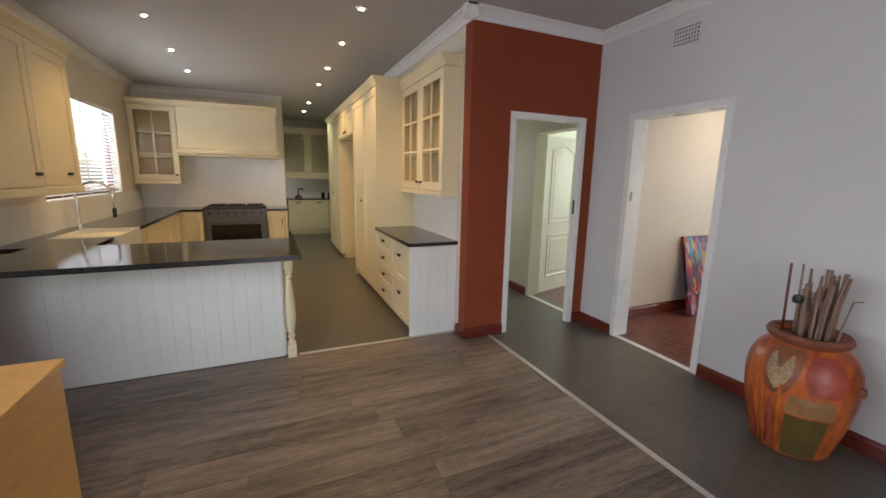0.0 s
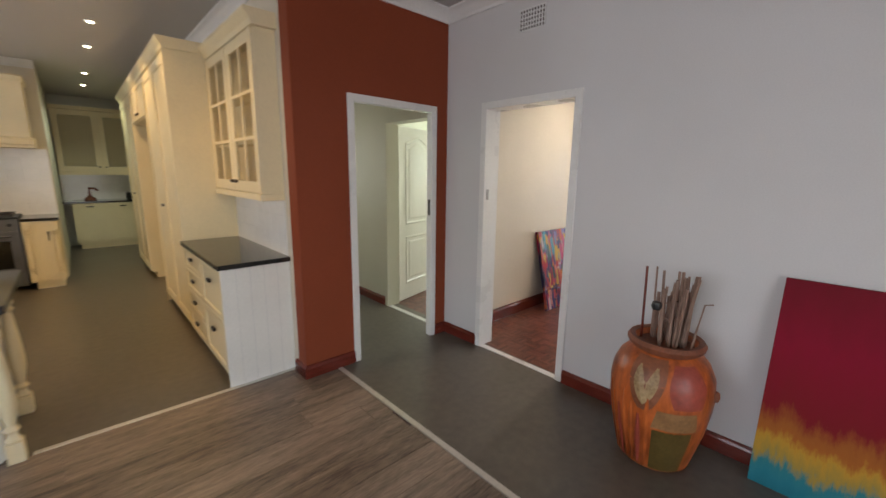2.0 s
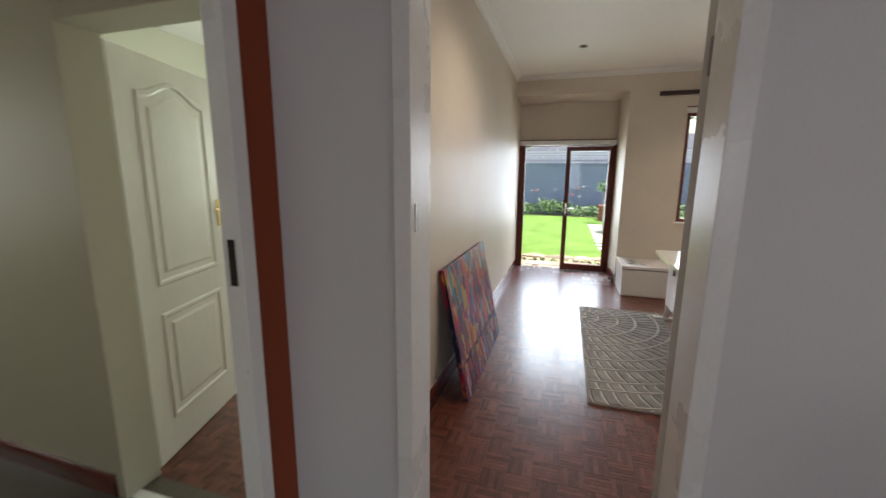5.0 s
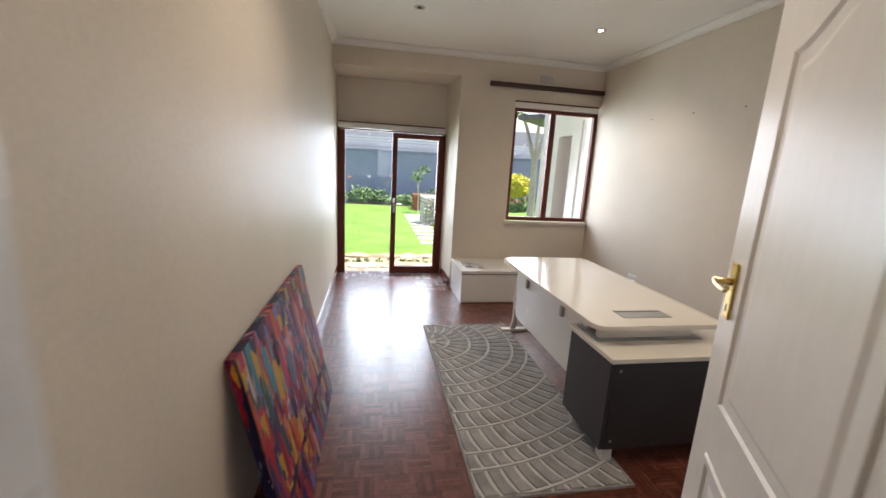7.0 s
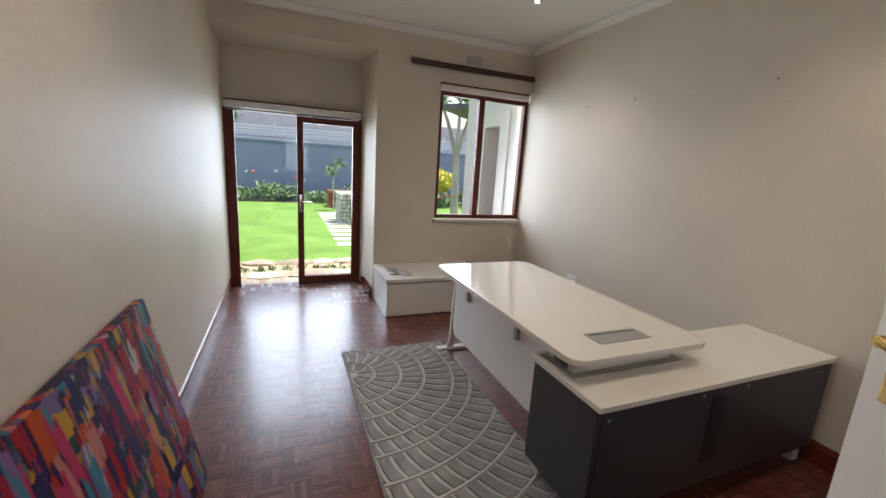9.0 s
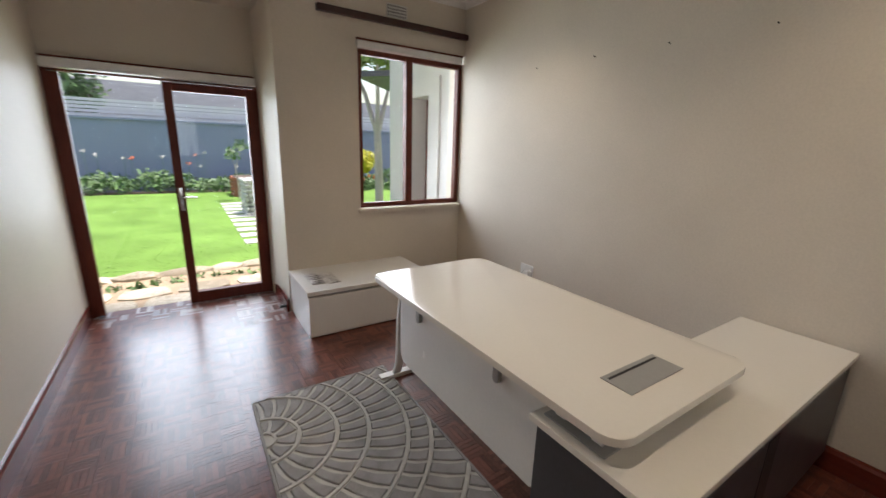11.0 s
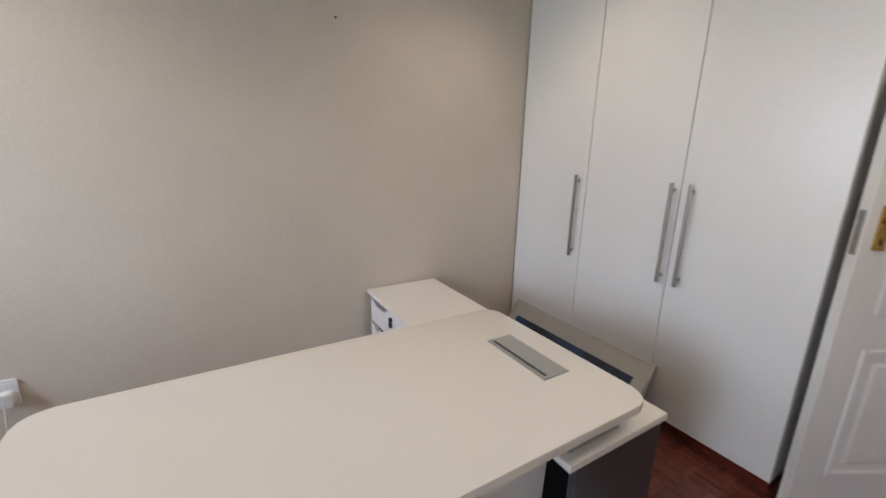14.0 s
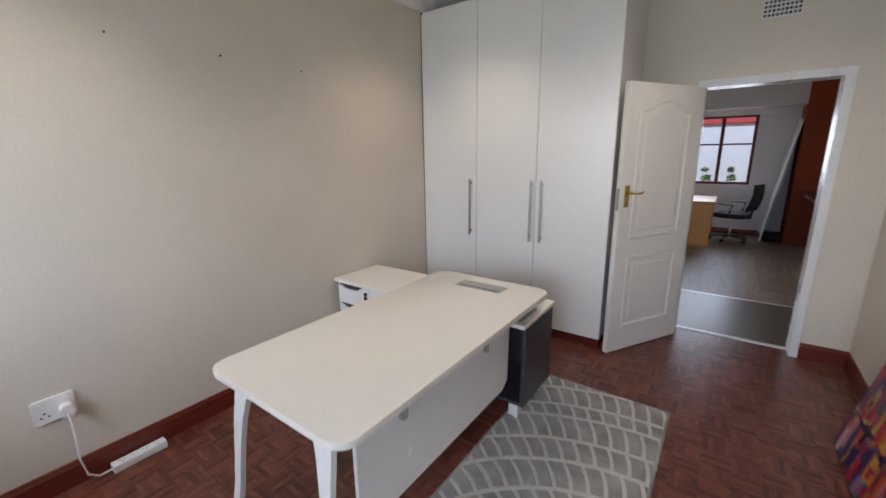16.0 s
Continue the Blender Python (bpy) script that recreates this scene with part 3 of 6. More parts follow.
# partition between living room and office, with the two doorways
structure("wall_partition_office", wall_boxes("x", 0.0, 0.14, -5.6, 0.43, 0, CEIL, [(-0.825, -0.03, 0, 2.045)]), M["white_wall"],
          "white painted plaster partition wall with a doorway", "wall")
structure("wall_passage_east", wall_boxes("x", 0.0, 0.14, 0.43, 4.2, 0, CEIL, [(0.60, 1.385, 0, 2.045)]), M["green_wall"],
          "pale cream passage wall with a doorway to a bedroom", "wall")
structure("wall_red", wall_boxes("y", 0.43, 0.475, -0.99, 0.0, 0, CEIL, [(-0.955, -0.175, 0, 2.045)]), M["red_wall"],
          "brick-red painted wall with a doorway to the passage", "wall")
structure("wall_red_pillar", box(-1.40, -0.99, 0.43, 0.565, 0, CEIL), M["red_wall"], "brick-red painted pillar at the end of the kitchen wall", "wall")
structure("wall_kitchen_east", box(-1.392, -1.22, 0.565, 9.0, 0, CEIL), M["kitchen_wall"],
          "cream painted wall behind the tall kitchen units", "wall")
# end wall out of view, with an invented opening at the passage fill
structure("wall_passage_end", wall_boxes("y", 4.2, 4.3, -1.22, 0.0, 0, CEIL, [(-1.0, -0.2, 1.0, 2.1)]), M["green_wall"], "plain end wall of the passage", "wall")
structure("wall_kitchen_west", wall_boxes("x", -5.15, -4.95, 0.43, 5.35, 0, CEIL, [(2.25, 4.42, 1.20, 2.32)]), M["kitchen_wall"],
          "cream kitchen wall with a window above the counter", "wall")
structure("wall_kitchen_north", box(-4.95, -2.72, 5.35, 5.50, 0, CEIL), M["kitchen_wall"], "cream kitchen wall behind the range cooker", "wall")
structure("wall_scullery_west", box(-2.90, -2.72, 5.50, 8.40, 0, CEIL), M["green_wall"], "pale scullery side wall", "wall")
structure("wall_scullery_north", box(-2.90, -1.392, 8.40, 8.55, 0, CEIL), M["green_wall"], "pale scullery end wall", "wall")
structure("wall_living_west", wall_boxes("x", -5.55, -5.35, -5.6, 0.43, 0, CEIL, [(-2.9, -0.28, 0.93, 2.20)]), M["white_wall"],
          "white living room wall with a wide window", "wall")
# south wall out of view; its opening is made up to suit the fill lamp
structure("wall_living_south", wall_boxes("y", -5.80, -5.6, -5.55, 0.14, 0, CEIL, [(-3.8, -1.4, 0, 2.3)]), M["white_wall"],
          "white living room wall with an unseen opening added for fill light", "wall")
structure("wall_red_pier", box(-5.35, -4.72, 0.28, 0.70, 0, CEIL), M["red_wall"], "brick-red painted pier at the end of the kitchen counter", "wall")
structure("wall_living_bulkhead", box(-5.35, -4.78, -5.6, 0.28, 2.27, CEIL), M["white_wall"], "white boxed bulkhead over the living room window", "wall")
# office shell
structure("wall_office_north", box(0.14, 5.62, 0.285, 0.43, 0, CEIL), M["cream_wall"], "cream satin-painted office side wall", "wall")
structure("wall_office_south", box(0.14, 5.10, -3.17, -3.02, 0, CEIL), M["cream_wall"], "cream office wall with picture screws", "wall")
structure("wall_office_west_lining", wall_boxes("x", 0.14, 0.152, -3.02, 0.285, 0, CEIL, [(-0.825, -0.03, 0, 2.045)]), M["cream_wall"],
          "cream painted office face of the partition", "wall")
structure("wall_office_east", wall_boxes("x", 4.84, 5.0, -3.02, -1.195, 0, CEIL, [(-3.02, -1.885, 0.885, 2.38)]), M["cream_wall"],
          "cream office wall with a deep window reveal", "wall")
structure("wall_office_bulkhead", box(4.84, 5.62, -1.195, 0.285, 2.60, CEIL), M["cream_wall"], "cream bulkhead over the garden door recess", "wall")
structure("wall_office_recess", prism([(5.0, -1.32), (5.0, -1.195), (5.47, -1.155), (5.62, -1.155), (5.62, -1.32)], 0, CEIL), M["cream_wall"], "cream side wall of the garden door recess", "wall")
structure("wall_office_lintel", box(5.50, 5.62, -1.155, 0.285, 1.99, 2.60), M["cream_wall"], "cream lintel panel above the garden doors", "wall")
structure("wall_bedroom_east", wall_boxes("x", 3.6, 3.8, 0.43, 3.4, 0, CEIL, [(1.1, 2.6, 0.9, 2.2)]), M["green_wall"], "plain bedroom wall with a window", "wall")
structure("wall_bedroom_north", box(0.14, 3.8, 3.4, 3.55, 0, CEIL), M["green_wall"], "plain bedroom end wall", "wall")
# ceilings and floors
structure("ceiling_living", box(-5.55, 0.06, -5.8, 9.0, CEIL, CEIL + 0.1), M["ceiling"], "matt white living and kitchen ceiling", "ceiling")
structure("ceiling_office", box(0.06, 5.62, -3.17, 3.55, CEIL, CEIL + 0.1), M["office_ceiling"], "smooth white office ceiling", "ceiling")
structure("roof_slab", box(-5.9, 6.2, -6.2, 9.2, CEIL + 0.12, CEIL + 0.25), M["roof"], "grey roof over the house", "roof")
structure("floor_screed", box(-5.55, 0.14, 0.64, 9.0, -0.1, 0.0), M["cement"], "grey screed kitchen floor", "floor")
structure("floor_screed_strip", box(-1.135, 0.07, -5.8, 0.64, -0.1, 0.0), M["cement"], "grey screed strip along the living room wall", "floor")
floor_living = structure("floor_laminate", box(-5.55, -1.135, -5.8, 0.64, -0.1, -0.004), M["parquet_bed"], "grey-brown laminate plank floor", "floor")
floor_office = structure("floor_parquet", box(0.07, 5.56, -3.17, 3.55, -0.1, -0.003), M["parquet_bed"], "oxblood basket-weave parquet floor", "floor")
structure("floor_trim_long", box(-1.155, -1.118, -5.6, 0.43, -0.01, 0.004, 0.0015), M["trim_metal"], "pale metal floor trim", "trim")
structure("floor_trim_kitchen", box(-2.85, -1.40, 0.622, 0.655, -0.01, 0.004, 0.0015), M["trim_metal"], "pale metal floor trim", "trim")
structure("threshold_office", box(0.0, 0.05, -0.825, -0.03, -0.01, 0.006, 0.002), M["frame_white"], "pale painted threshold strip", "trim")
structure("threshold_bedroom", box(0.0, 0.05, 0.60, 1.385, -0.01, 0.006, 0.002), M["frame_white"], "pale painted threshold strip", "trim")


def skirting(name, axis, at, side, lo, hi, h=0.10, material="skirting"):
    """A moulded skirting board on a wall face; side is the way it sticks out."""
    d = 0.018 * side
    prof = [(at, 0.0), (at + d, 0.0), (at + d, h - 0.025), (at + d * 0.65, h - 0.012), (at + d * 0.6, h - 0.004), (at, h)]
    bm = prism(prof, lo, hi, axis) if axis == "y" else prism([(u, v) for u, v in prof], lo, hi, "x")
    return structure(name, bm, M[material], "oxblood varnished timber skirting board", "baseboard")


# prism along y takes (x, z); along x takes (y, z)
skirting("baseboard_partition_south", "y", 0.0, -1, -5.6, -0.87)
skirting("baseboard_partition_north", "y", 0.0, -1, 0.005, 0.43)
skirting("baseboard_red_left", "x", 0.43, -1, -1.40, -0.995)
skirting("baseboard_red_right", "x", 0.43, -1, -0.135, 0.0)
skirting("baseboard_pillar_end", "y", -1.40, -1, 0.412, 0.60)
skirting("baseboard_passage", "y", 0.0, -1, 1.43, 4.2)
skirting("baseboard_office_north", "x", 0.285, -1, 0.152, 5.45, 0.125)
skirting("baseboard_office_south", "x", -3.02, 1, 0.95, 4.84, 0.125)
skirting("baseboard_office_west", "y", 0.152, 1, 0.01, 0.285, 0.125)
skirting("baseboard_office_east", "y", 4.84, -1, -3.02, -2.29, 0.125)
skirting("baseboard_office_recess", "x", -1.180, 1, 4.84, 5.45, 0.125)
skirting("baseboard_living_west", "y", -5.35, 1, -5.6, 0.43)


def cornice(name, axis, at, side, lo, hi, drop=0.09, out=0.09, z=CEIL, material="cornice"):
    s = side
    prof = [(at, z - drop), (at + s * 0.012, z - drop), (at + s * 0.018, z - drop + 0.02), (at + s * out * 0.35, z - drop * 0.62),
            (at + s * out * 0.62, z - drop * 0.33), (at + s * (out - 0.018), z - 0.02), (at + s * out, z - 0.012), (at + s * out, z), (at, z)]
    return structure(name, prism(prof, lo, hi, axis if axis == "y" else "x"), M[material], "moulded plaster ceiling cornice", "trim", smooth=False)


cornice("cornice_partition", "y", 0.0, -1, -5.6, 0.43)
cornice("cornice_red", "x", 0.43, -1, -1.50, 0.0)
cornice("cornice_pillar_end", "y", -1.40, -1, 0.34, 0.66)
cornice("cornice_kitchen_east", "y", -1.392, -1, 0.66, 8.4)
cornice("cornice_kitchen_west", "y", -4.95, 1, 0.7, 5.35)
cornice("cornice_kitchen_north", "x", 5.35, -1, -4.95, -2.72)
cornice("cornice_living_west", "y", -5.35, 1, -5.6, 0.28, z=2.27)
for nm, ax, at, s, lo, hi in (("north", "x", 0.285, -1, 0.152, 4.84), ("south", "x", -3.02, 1, 0.152, 4.84), ("east", "y", 4.84, -1, -3.02, 0.285),
                              ("west", "y", 0.152, 1, -3.02, 0.285)):
    cornice("cornice_office_" + nm, ax, at, s, lo, hi, 0.06, 0.06, material="office_ceiling")


# ---- doors ----
def door_frame(name, axis, lo, hi, at0, at1, top=2.045, w=0.042, label="", paint="frame_white"):
    """Pressed door frame that wraps the wall; lo, hi is the opening."""
    t = thing(name, label=label or "white enamelled door frame with architrave", category="door frame", kind="structure")

    def piece(nm, a, b, c, d):
        bm = box(at0 - 0.012, at1 + 0.012, a, b, c, d, 0.004) if axis == "x" else box(a, b, at0 - 0.012, at1 + 0.012, c, d, 0.004)
        part(nm, bm, M[paint], t)
    piece("jamb", lo - w, lo + 0.012, 0, top + w)
    piece("jamb", hi - 0.012, hi + w, 0, top + w)
    piece("head", lo + 0.012, hi - 0.012, top - 0.012, top + w)
    return t


of = door_frame("door_frame_office", "x", -0.825, -0.03, 0.0, 0.152)
part("strike_plate", box(0.017, 0.046, -0.0455, -0.0415, 1.31, 1.395, 0.001), M["steel"], of, "steel strike plate")
passage_frame = door_frame("door_frame_passage", "y", -0.955, -0.175, 0.43, 0.475)
part("strike_plate", box(-0.1905, -0.1872, 0.44, 0.465, 1.15, 1.29, 0.001), M["iron"], passage_frame, "dark strike plate")
door_frame("door_frame_bedroom", "x", 0.60, 1.385, 0.0, 0.14, paint="green_wall", label="pale cream painted door frame")


def panel_door(name, width, label, handed=1):
    """A moulded two-panel door with an arched top panel; hinge at the origin, the leaf lies along +x."""
    t = thing(name, label=label, category="door")
    H, th = 2.03, 0.04
    leaf = part("leaf", box(0, width, -th / 2, th / 2, 0.008, H, 0.002), M["door_white"], t)
    for face in (-1, 1):
        for z0, z1, arch in ((0.20, 0.78, False), (0.92, 1.86, True)):
            x0, x1 = 0.125, width - 0.125

            def ring(inset, top_lift):
                pts = [(x0 + inset, z0 + inset), (x1 - inset, z0 + inset), (x1 - inset, z1 - inset)]
                if arch:
                    for i in range(1, 12):
                        u = i / 12
                        pts.append((x1 - inset + (x0 - x1 + 2 * inset) * u, z1 - inset + 0.075 * math.sin(math.pi * u) ** 2))
                pts.append((x0 + inset, z1 - inset))
                return pts
            bm = bmesh.new()
            levels = [(0.0, 0.0), (0.006, 0.006), (0.022, 0.006), (0.034, -0.004), (0.05, -0.004), (0.075, 0.004)]
            loops = []
            for ins, dep in levels:
                loops.append([bm.verts.new((px, face * (th / 2 + 0.001 + dep), pz)) for px, pz in ring(ins, 0)])
            for a, b in zip(loops, loops[1:]):
                for i in range(len(a)):
                    bm.faces.new((a[i], a[(i + 1) % len(a)], b[(i + 1) % len(a)], b[i]))
            bm.faces.new(loops[-1])
            part("moulded_panel", bm, M["door_white"], leaf)
    for face in (-1, 1):
        y = face * th / 2
        bm = box(width - 0.082, width - 0.040, min(y, y + face * 0.008), max(y, y + face * 0.008), 1.165, 1.325, 0.003)
        plate = part("handle_plate", bm, M["brass"], leaf, "aged brass lever handle plate")
        bm = tube([(width - 0.061, y, 1.27), (width - 0.061, y + face * 0.05, 1.27)], 0.010)
        tube([(width - 0.061, y + face * 0.045, 1.27), (width - 0.10, y + face * 0.050, 1.267), (width - 0.15, y + face * 0.048, 1.265), (width - 0.175, y + face * 0.05, 1.277)], 0.009, bm=bm, taper=0.007)
        part("lever", bm, M["brass"], leaf, "brass lever", True)
        part("keyhole", box(width - 0.065, width - 0.057, min(y + face * 0.0082, y + face * 0.009), max(y + face * 0.0082, y + face * 0.009), 1.185, 1.208), M["black"], leaf)
    part("lock_plate", box(width - 0.001, width + 0.002, -0.011, 0.011, 1.145, 1.305), M["steel"], leaf, "steel lock face plate")
    for z in (0.2, 1.75):
        part("hinge", tube([(-0.006, 0, z), (-0.006, 0, z + 0.1)], 0.007), M["steel"], t, "steel butt hinge", True)
    return t


d1 = panel_door("door_office", 0.80, "open white two-panel door with brass lever handle")
d1.matrix_basis = pose(0.215, -0.828, 0, 0, 0, math.degrees(math.atan2(-1.225 + 0.828, 0.912 - 0.215)))
d2 = panel_door("door_bedroom", 0.76, "open white two-panel door to the bedroom")
d2.matrix_basis = pose(0.175, 1.425, 0, 0, 0, 16)

# ---- garden door and office window ----
gd = thing("door_garden", (5.53, -0.44, 0), "mahogany framed glazed garden doors, closed", "glass door", kind="structure")
X0, X1 = 5.47, 5.53


def frame_rect(nm, parent, x0, x1, y0, y1, z0, z1, w, material, bottom=None):
    bt = w if bottom is None else bottom
    part(nm, box(x0, x1, y0, y0 + w, z0, z1, 0.004), material, parent)
    part(nm, box(x0, x1, y1 - w, y1, z0, z1, 0.004), material, parent)
    part(nm, box(x0 + 0.001, x1 - 0.001, y0 + w, y1 - w, z1 - w, z1, 0.004), material, parent)
    if bt:
        part(nm, box(x0 + 0.001, x1 - 0.001, y0 + w, y1 - w, z0, z0 + bt, 0.004), material, parent)


frame_rect("door_frame", gd, X0, X1, -1.155, 0.285, 0, 1.985, 0.035, M["mahogany"], 0)
frame_rect("leaf_frame", gd, X0 - 0.02, X1 - 0.015, -1.12, -0.435, 0.01, 1.945, 0.068, M["mahogany"], 0.10)
part("fixed_stile", box(X0 - 0.005, X1 - 0.02, 0.185, 0.25, 0.01, 1.945, 0.004), M["mahogany"], gd)
for y0, y1, z0 in ((-1.267, -0.503, 0.11), (-0.435, 0.185, 0.012)):
    g = part("pane", box(5.495, 5.499, y0, y1, z0, 1.90), M["glass"], gd)
    g.visible_shadow = False
hb = box(X0 - 0.028, X0 - 0.02, -0.485, -0.455, 0.88, 1.08, 0.002)
tube([(X0 - 0.02, -0.47, 1.0), (X0 - 0.07, -0.47, 1.0), (X0 - 0.072, -0.55, 1.0), (X0 - 0.072, -0.59, 0.995)], 0.008, bm=hb)
part("handle", hb, M["chrome"], gd, "chrome lever handle on a narrow plate", True)
bl = thing("roller_blind", (5.44, -0.44, 1.96), "rolled-up white roller blind above the garden doors", "blind", "roller blinds")
part("cassette", box(5.40, 5.47, -1.14, 0.275, 1.965, 2.035, 0.015), M["frame_white"], bl)
part("bottom_bar", box(5.415, 5.44, -1.13, 0.27, 2.036, 2.05, 0.003), M["mahogany"], bl, "dark top rail")

wn = thing("window_office", (4.93, -2.46, 0.905), "mahogany framed two-light sliding window", "window", kind="structure")
frame_rect("window_frame", wn, 4.88, 4.94, -3.018, -1.888, 0.905, 2.305, 0.045, M["mahogany"])
part("mullion", box(4.87, 4.938, -2.445, -2.375, 0.94, 2.27, 0.004), M["mahogany"], wn)
for y0, y1 in ((-2.975, -2.445), (-2.375, -1.93)):
    part("pane", box(4.908, 4.912, y0, y1, 0.95, 2.26), M["glass"], wn).visible_shadow = False
part("window_sill", box(4.80, 4.878, -3.0, -1.86, 0.868, 0.903, 0.006), M["cream_wall"], wn, "cream plastered sill")
bl2 = thing("roller_blind", (4.85, -2.46, 2.30), "rolled-up cream roller blind above the window", "blind", "roller blinds")
part("cassette", box(4.825, 4.877, -2.99, -1.875, 2.30, 2.365, 0.015), M["frame_white"], bl2)
part("top_rail", box(4.822, 4.838, -2.99, -1.875, 2.362, 2.378, 0.003), M["mahogany"], bl2)
cp = thing("curtain_rail", (4.80, -2.3, 2.53), "dark stained timber curtain rail on brackets", "curtain rail")
part("rail", box(4.775, 4.82, -3.015, -1.535, 2.515, 2.566, 0.006), M["pole"], cp)
for y in (-2.85, -1.7):
    part("bracket", box(4.82, 4.84, y - 0.012, y + 0.012, 2.53, 2.56, 0.002), M["pole"], cp)


def vent(name, axis, at, side, c, z, w=0.21, h=0.14, cols=9, rows=5, label="white plaster air vent grille in the wall", cat="air vent"):
    t = thing(name, label=label, category=cat, group="air vents")

    def blk(nm, u0, u1, z0, z1, d0, d1, m, lab=""):
        a, b = sorted((at + side * d0, at + side * d1))
        bm = box(a, b, u0, u1, z0, z1) if axis == "x" else box(u0, u1, a, b, z0, z1)
        part(nm, bm, m, t, lab)
    blk("backing", c - w / 2, c + w / 2, z - h / 2, z + h / 2, 0.0005, 0.003, M["iron"], "dark openings")
    for i in range(cols + 1):
        u = c - w / 2 + w * i / cols
        blk("bar", u - 0.004, u + 0.004, z - h / 2, z + h / 2, 0.003, 0.010, M["cornice"])
    for i in range(rows + 1):
        v = z - h / 2 + h * i / rows
        blk("bar", c - w / 2, c + w / 2, v - 0.004, v + 0.004, 0.003, 0.0085, M["cornice"])
    return t


vent("air_vent", "x", 0.0, -1, -0.435, 2.605)
vent("air_vent", "x", 0.152, 1, -0.43, 2.53)
vent("air_vent", "x", 4.84, -1, -2.26, 2.645, 0.19, 0.10, 8, 4)

# ---- living room west side, seen through the office doorway ----
lw = thing("window_living", (-5.45, -1.6, 0.93), "wide mahogany framed casement window", "window", kind="structure")
frame_rect("window_frame", lw, -5.48, -5.42, -2.9, -0.28, 0.93, 2.20, 0.05, M["mahogany"])
for y in (-0.80, -1.36, -2.1):
    part("mullion", box(-5.475, -5.425, y - 0.03, y + 0.03, 0.98, 2.15, 0.004), M["mahogany"], lw)
for y0, y1 in ((-0.77, -0.33), (-1.33, -0.83), (-2.07, -1.39)):
    part("glazing_bar", box(-5.47, -5.43, y0, y1, 1.66, 1.69, 0.003), M["mahogany"], lw)

# ---- kitchen ----
def face_box(axis, at, side, u0, u1, z0, z1, d0, d1, bevel=0.0, bm=None):
    """A block on an upright face: u runs along the face, d sticks out from it."""
    a, b = sorted((at + side * d0, at + side * d1))
    return box(a, b, u0, u1, z0, z1, bevel, bm) if axis == "x" else box(u0, u1, a, b, z0, z1, bevel, bm)


def cup_pull(parent, axis, at, side, u, z, w=0.075):
    bm = face_box(axis, at, side, u - w / 2, u + w / 2, z - 0.012, z + 0.014, 0.018, 0.038, 0.008)
    part("handle", bm, M["iron"], parent, "dark bronze cup handle", True)


def bar_pull(parent, axis, at, side, u, z0, z1, material="steel", r=0.006):
    def pt(uu, z, d):
        return (at + side * d, uu, z) if axis == "x" else (uu, at + side * d, z)
    bm = tube([pt(u, z0, 0.035), pt(u, z1, 0.035)], r)
    for z in (z0 + 0.02, z1 - 0.02):
        tube([pt(u, z, 0.0), pt(u, z, 0.035)], r * 0.8, bm=bm)
    part("handle", bm, M[material], parent, "slim bar handle", True)


def shaker(parent, axis, at, side, u0, u1, z0, z1, name="door", material=None, stile=0.065, panes=None, lattice=False):
    """A framed cabinet front with a sunk panel, or with small glass panes (columns, rows)."""
    m = material or M["cabinet"]
    g = 0.002
    u0, u1, z0, z1 = u0 + g, u1 - g, z0 + g, z1 - g
    bm = face_box(axis, at, side, u0, u0 + stile, z0, z1, 0, 0.02, 0.002)
    face_box(axis, at, side, u1 - stile, u1, z0, z1, 0, 0.02, 0.002, bm)
    face_box(axis, at, side, u0 + stile, u1 - stile, z1 - stile, z1, 0, 0.0195, 0.002, bm)
    face_box(axis, at, side, u0 + stile, u1 - stile, z0, z0 + stile, 0, 0.0195, 0.002, bm)
    if panes:
        c, r = panes
        for i in range(1, c):
            u = u0 + stile + (u1 - u0 - 2 * stile) * i / c
            face_box(axis, at, side, u - 0.01, u + 0.01, z0 + stile, z1 - stile, 0.004, 0.018, 0, bm)
        for i in range(1, r):
            z = z0 + stile + (z1 - z0 - 2 * stile) * i / r
            face_box(axis, at, side, u0 + stile, u1 - stile, z - 0.01, z + 0.01, 0.0045, 0.0175, 0, bm)
    elif not lattice:
        face_box(axis, at, side, u0 + stile, u1 - stile, z0 + stile, z1 - stile, 0, 0.010, 0, bm)
    d = part(name, bm, m, parent)
    if panes:
        part("pane", face_box(axis, at, side, u0 + stile, u1 - stile, z0 + stile, z1 - stile, 0.006, 0.009), M["cabinet_glass"], d, "clear glass").visible_shadow = False
    if lattice:
        # shade of the cupboard inside is put in as a dark grey sheet
        lb = face_box(axis, at, side, u0 + stile, u1 - stile, z0 + stile, z1 - stile, 0, 0.003)
        part("backing", lb, M["fascia"], d, "dark sheet standing in for the shaded interior behind the lattice")
        lb = bmesh.new()
        w, h = u1 - u0 - 2 * stile, z1 - z0 - 2 * stile
        step = 0.055
        k = int((w + h) / step)
        for s in (1, -1):
            for i in range(k + 1):
                c = i * step
                pts = []
                a0, a1 = max(0, c - h), min(w, c)
                if a1 - a0 < 0.02:
                    continue
                for a in (a0, a1):
                    uu = u0 + stile + (a if s == 1 else w - a)
                    zz = z0 + stile + (c - a)
                    dd = at + side * (0.007 + 0.003 * s)
                    pts.append((dd, uu, zz) if axis == "x" else (uu, dd, zz))
                tube(pts, 0.008, 4, bm=lb)
        part("lattice", lb, m, d, "painted diagonal lattice")
    return d


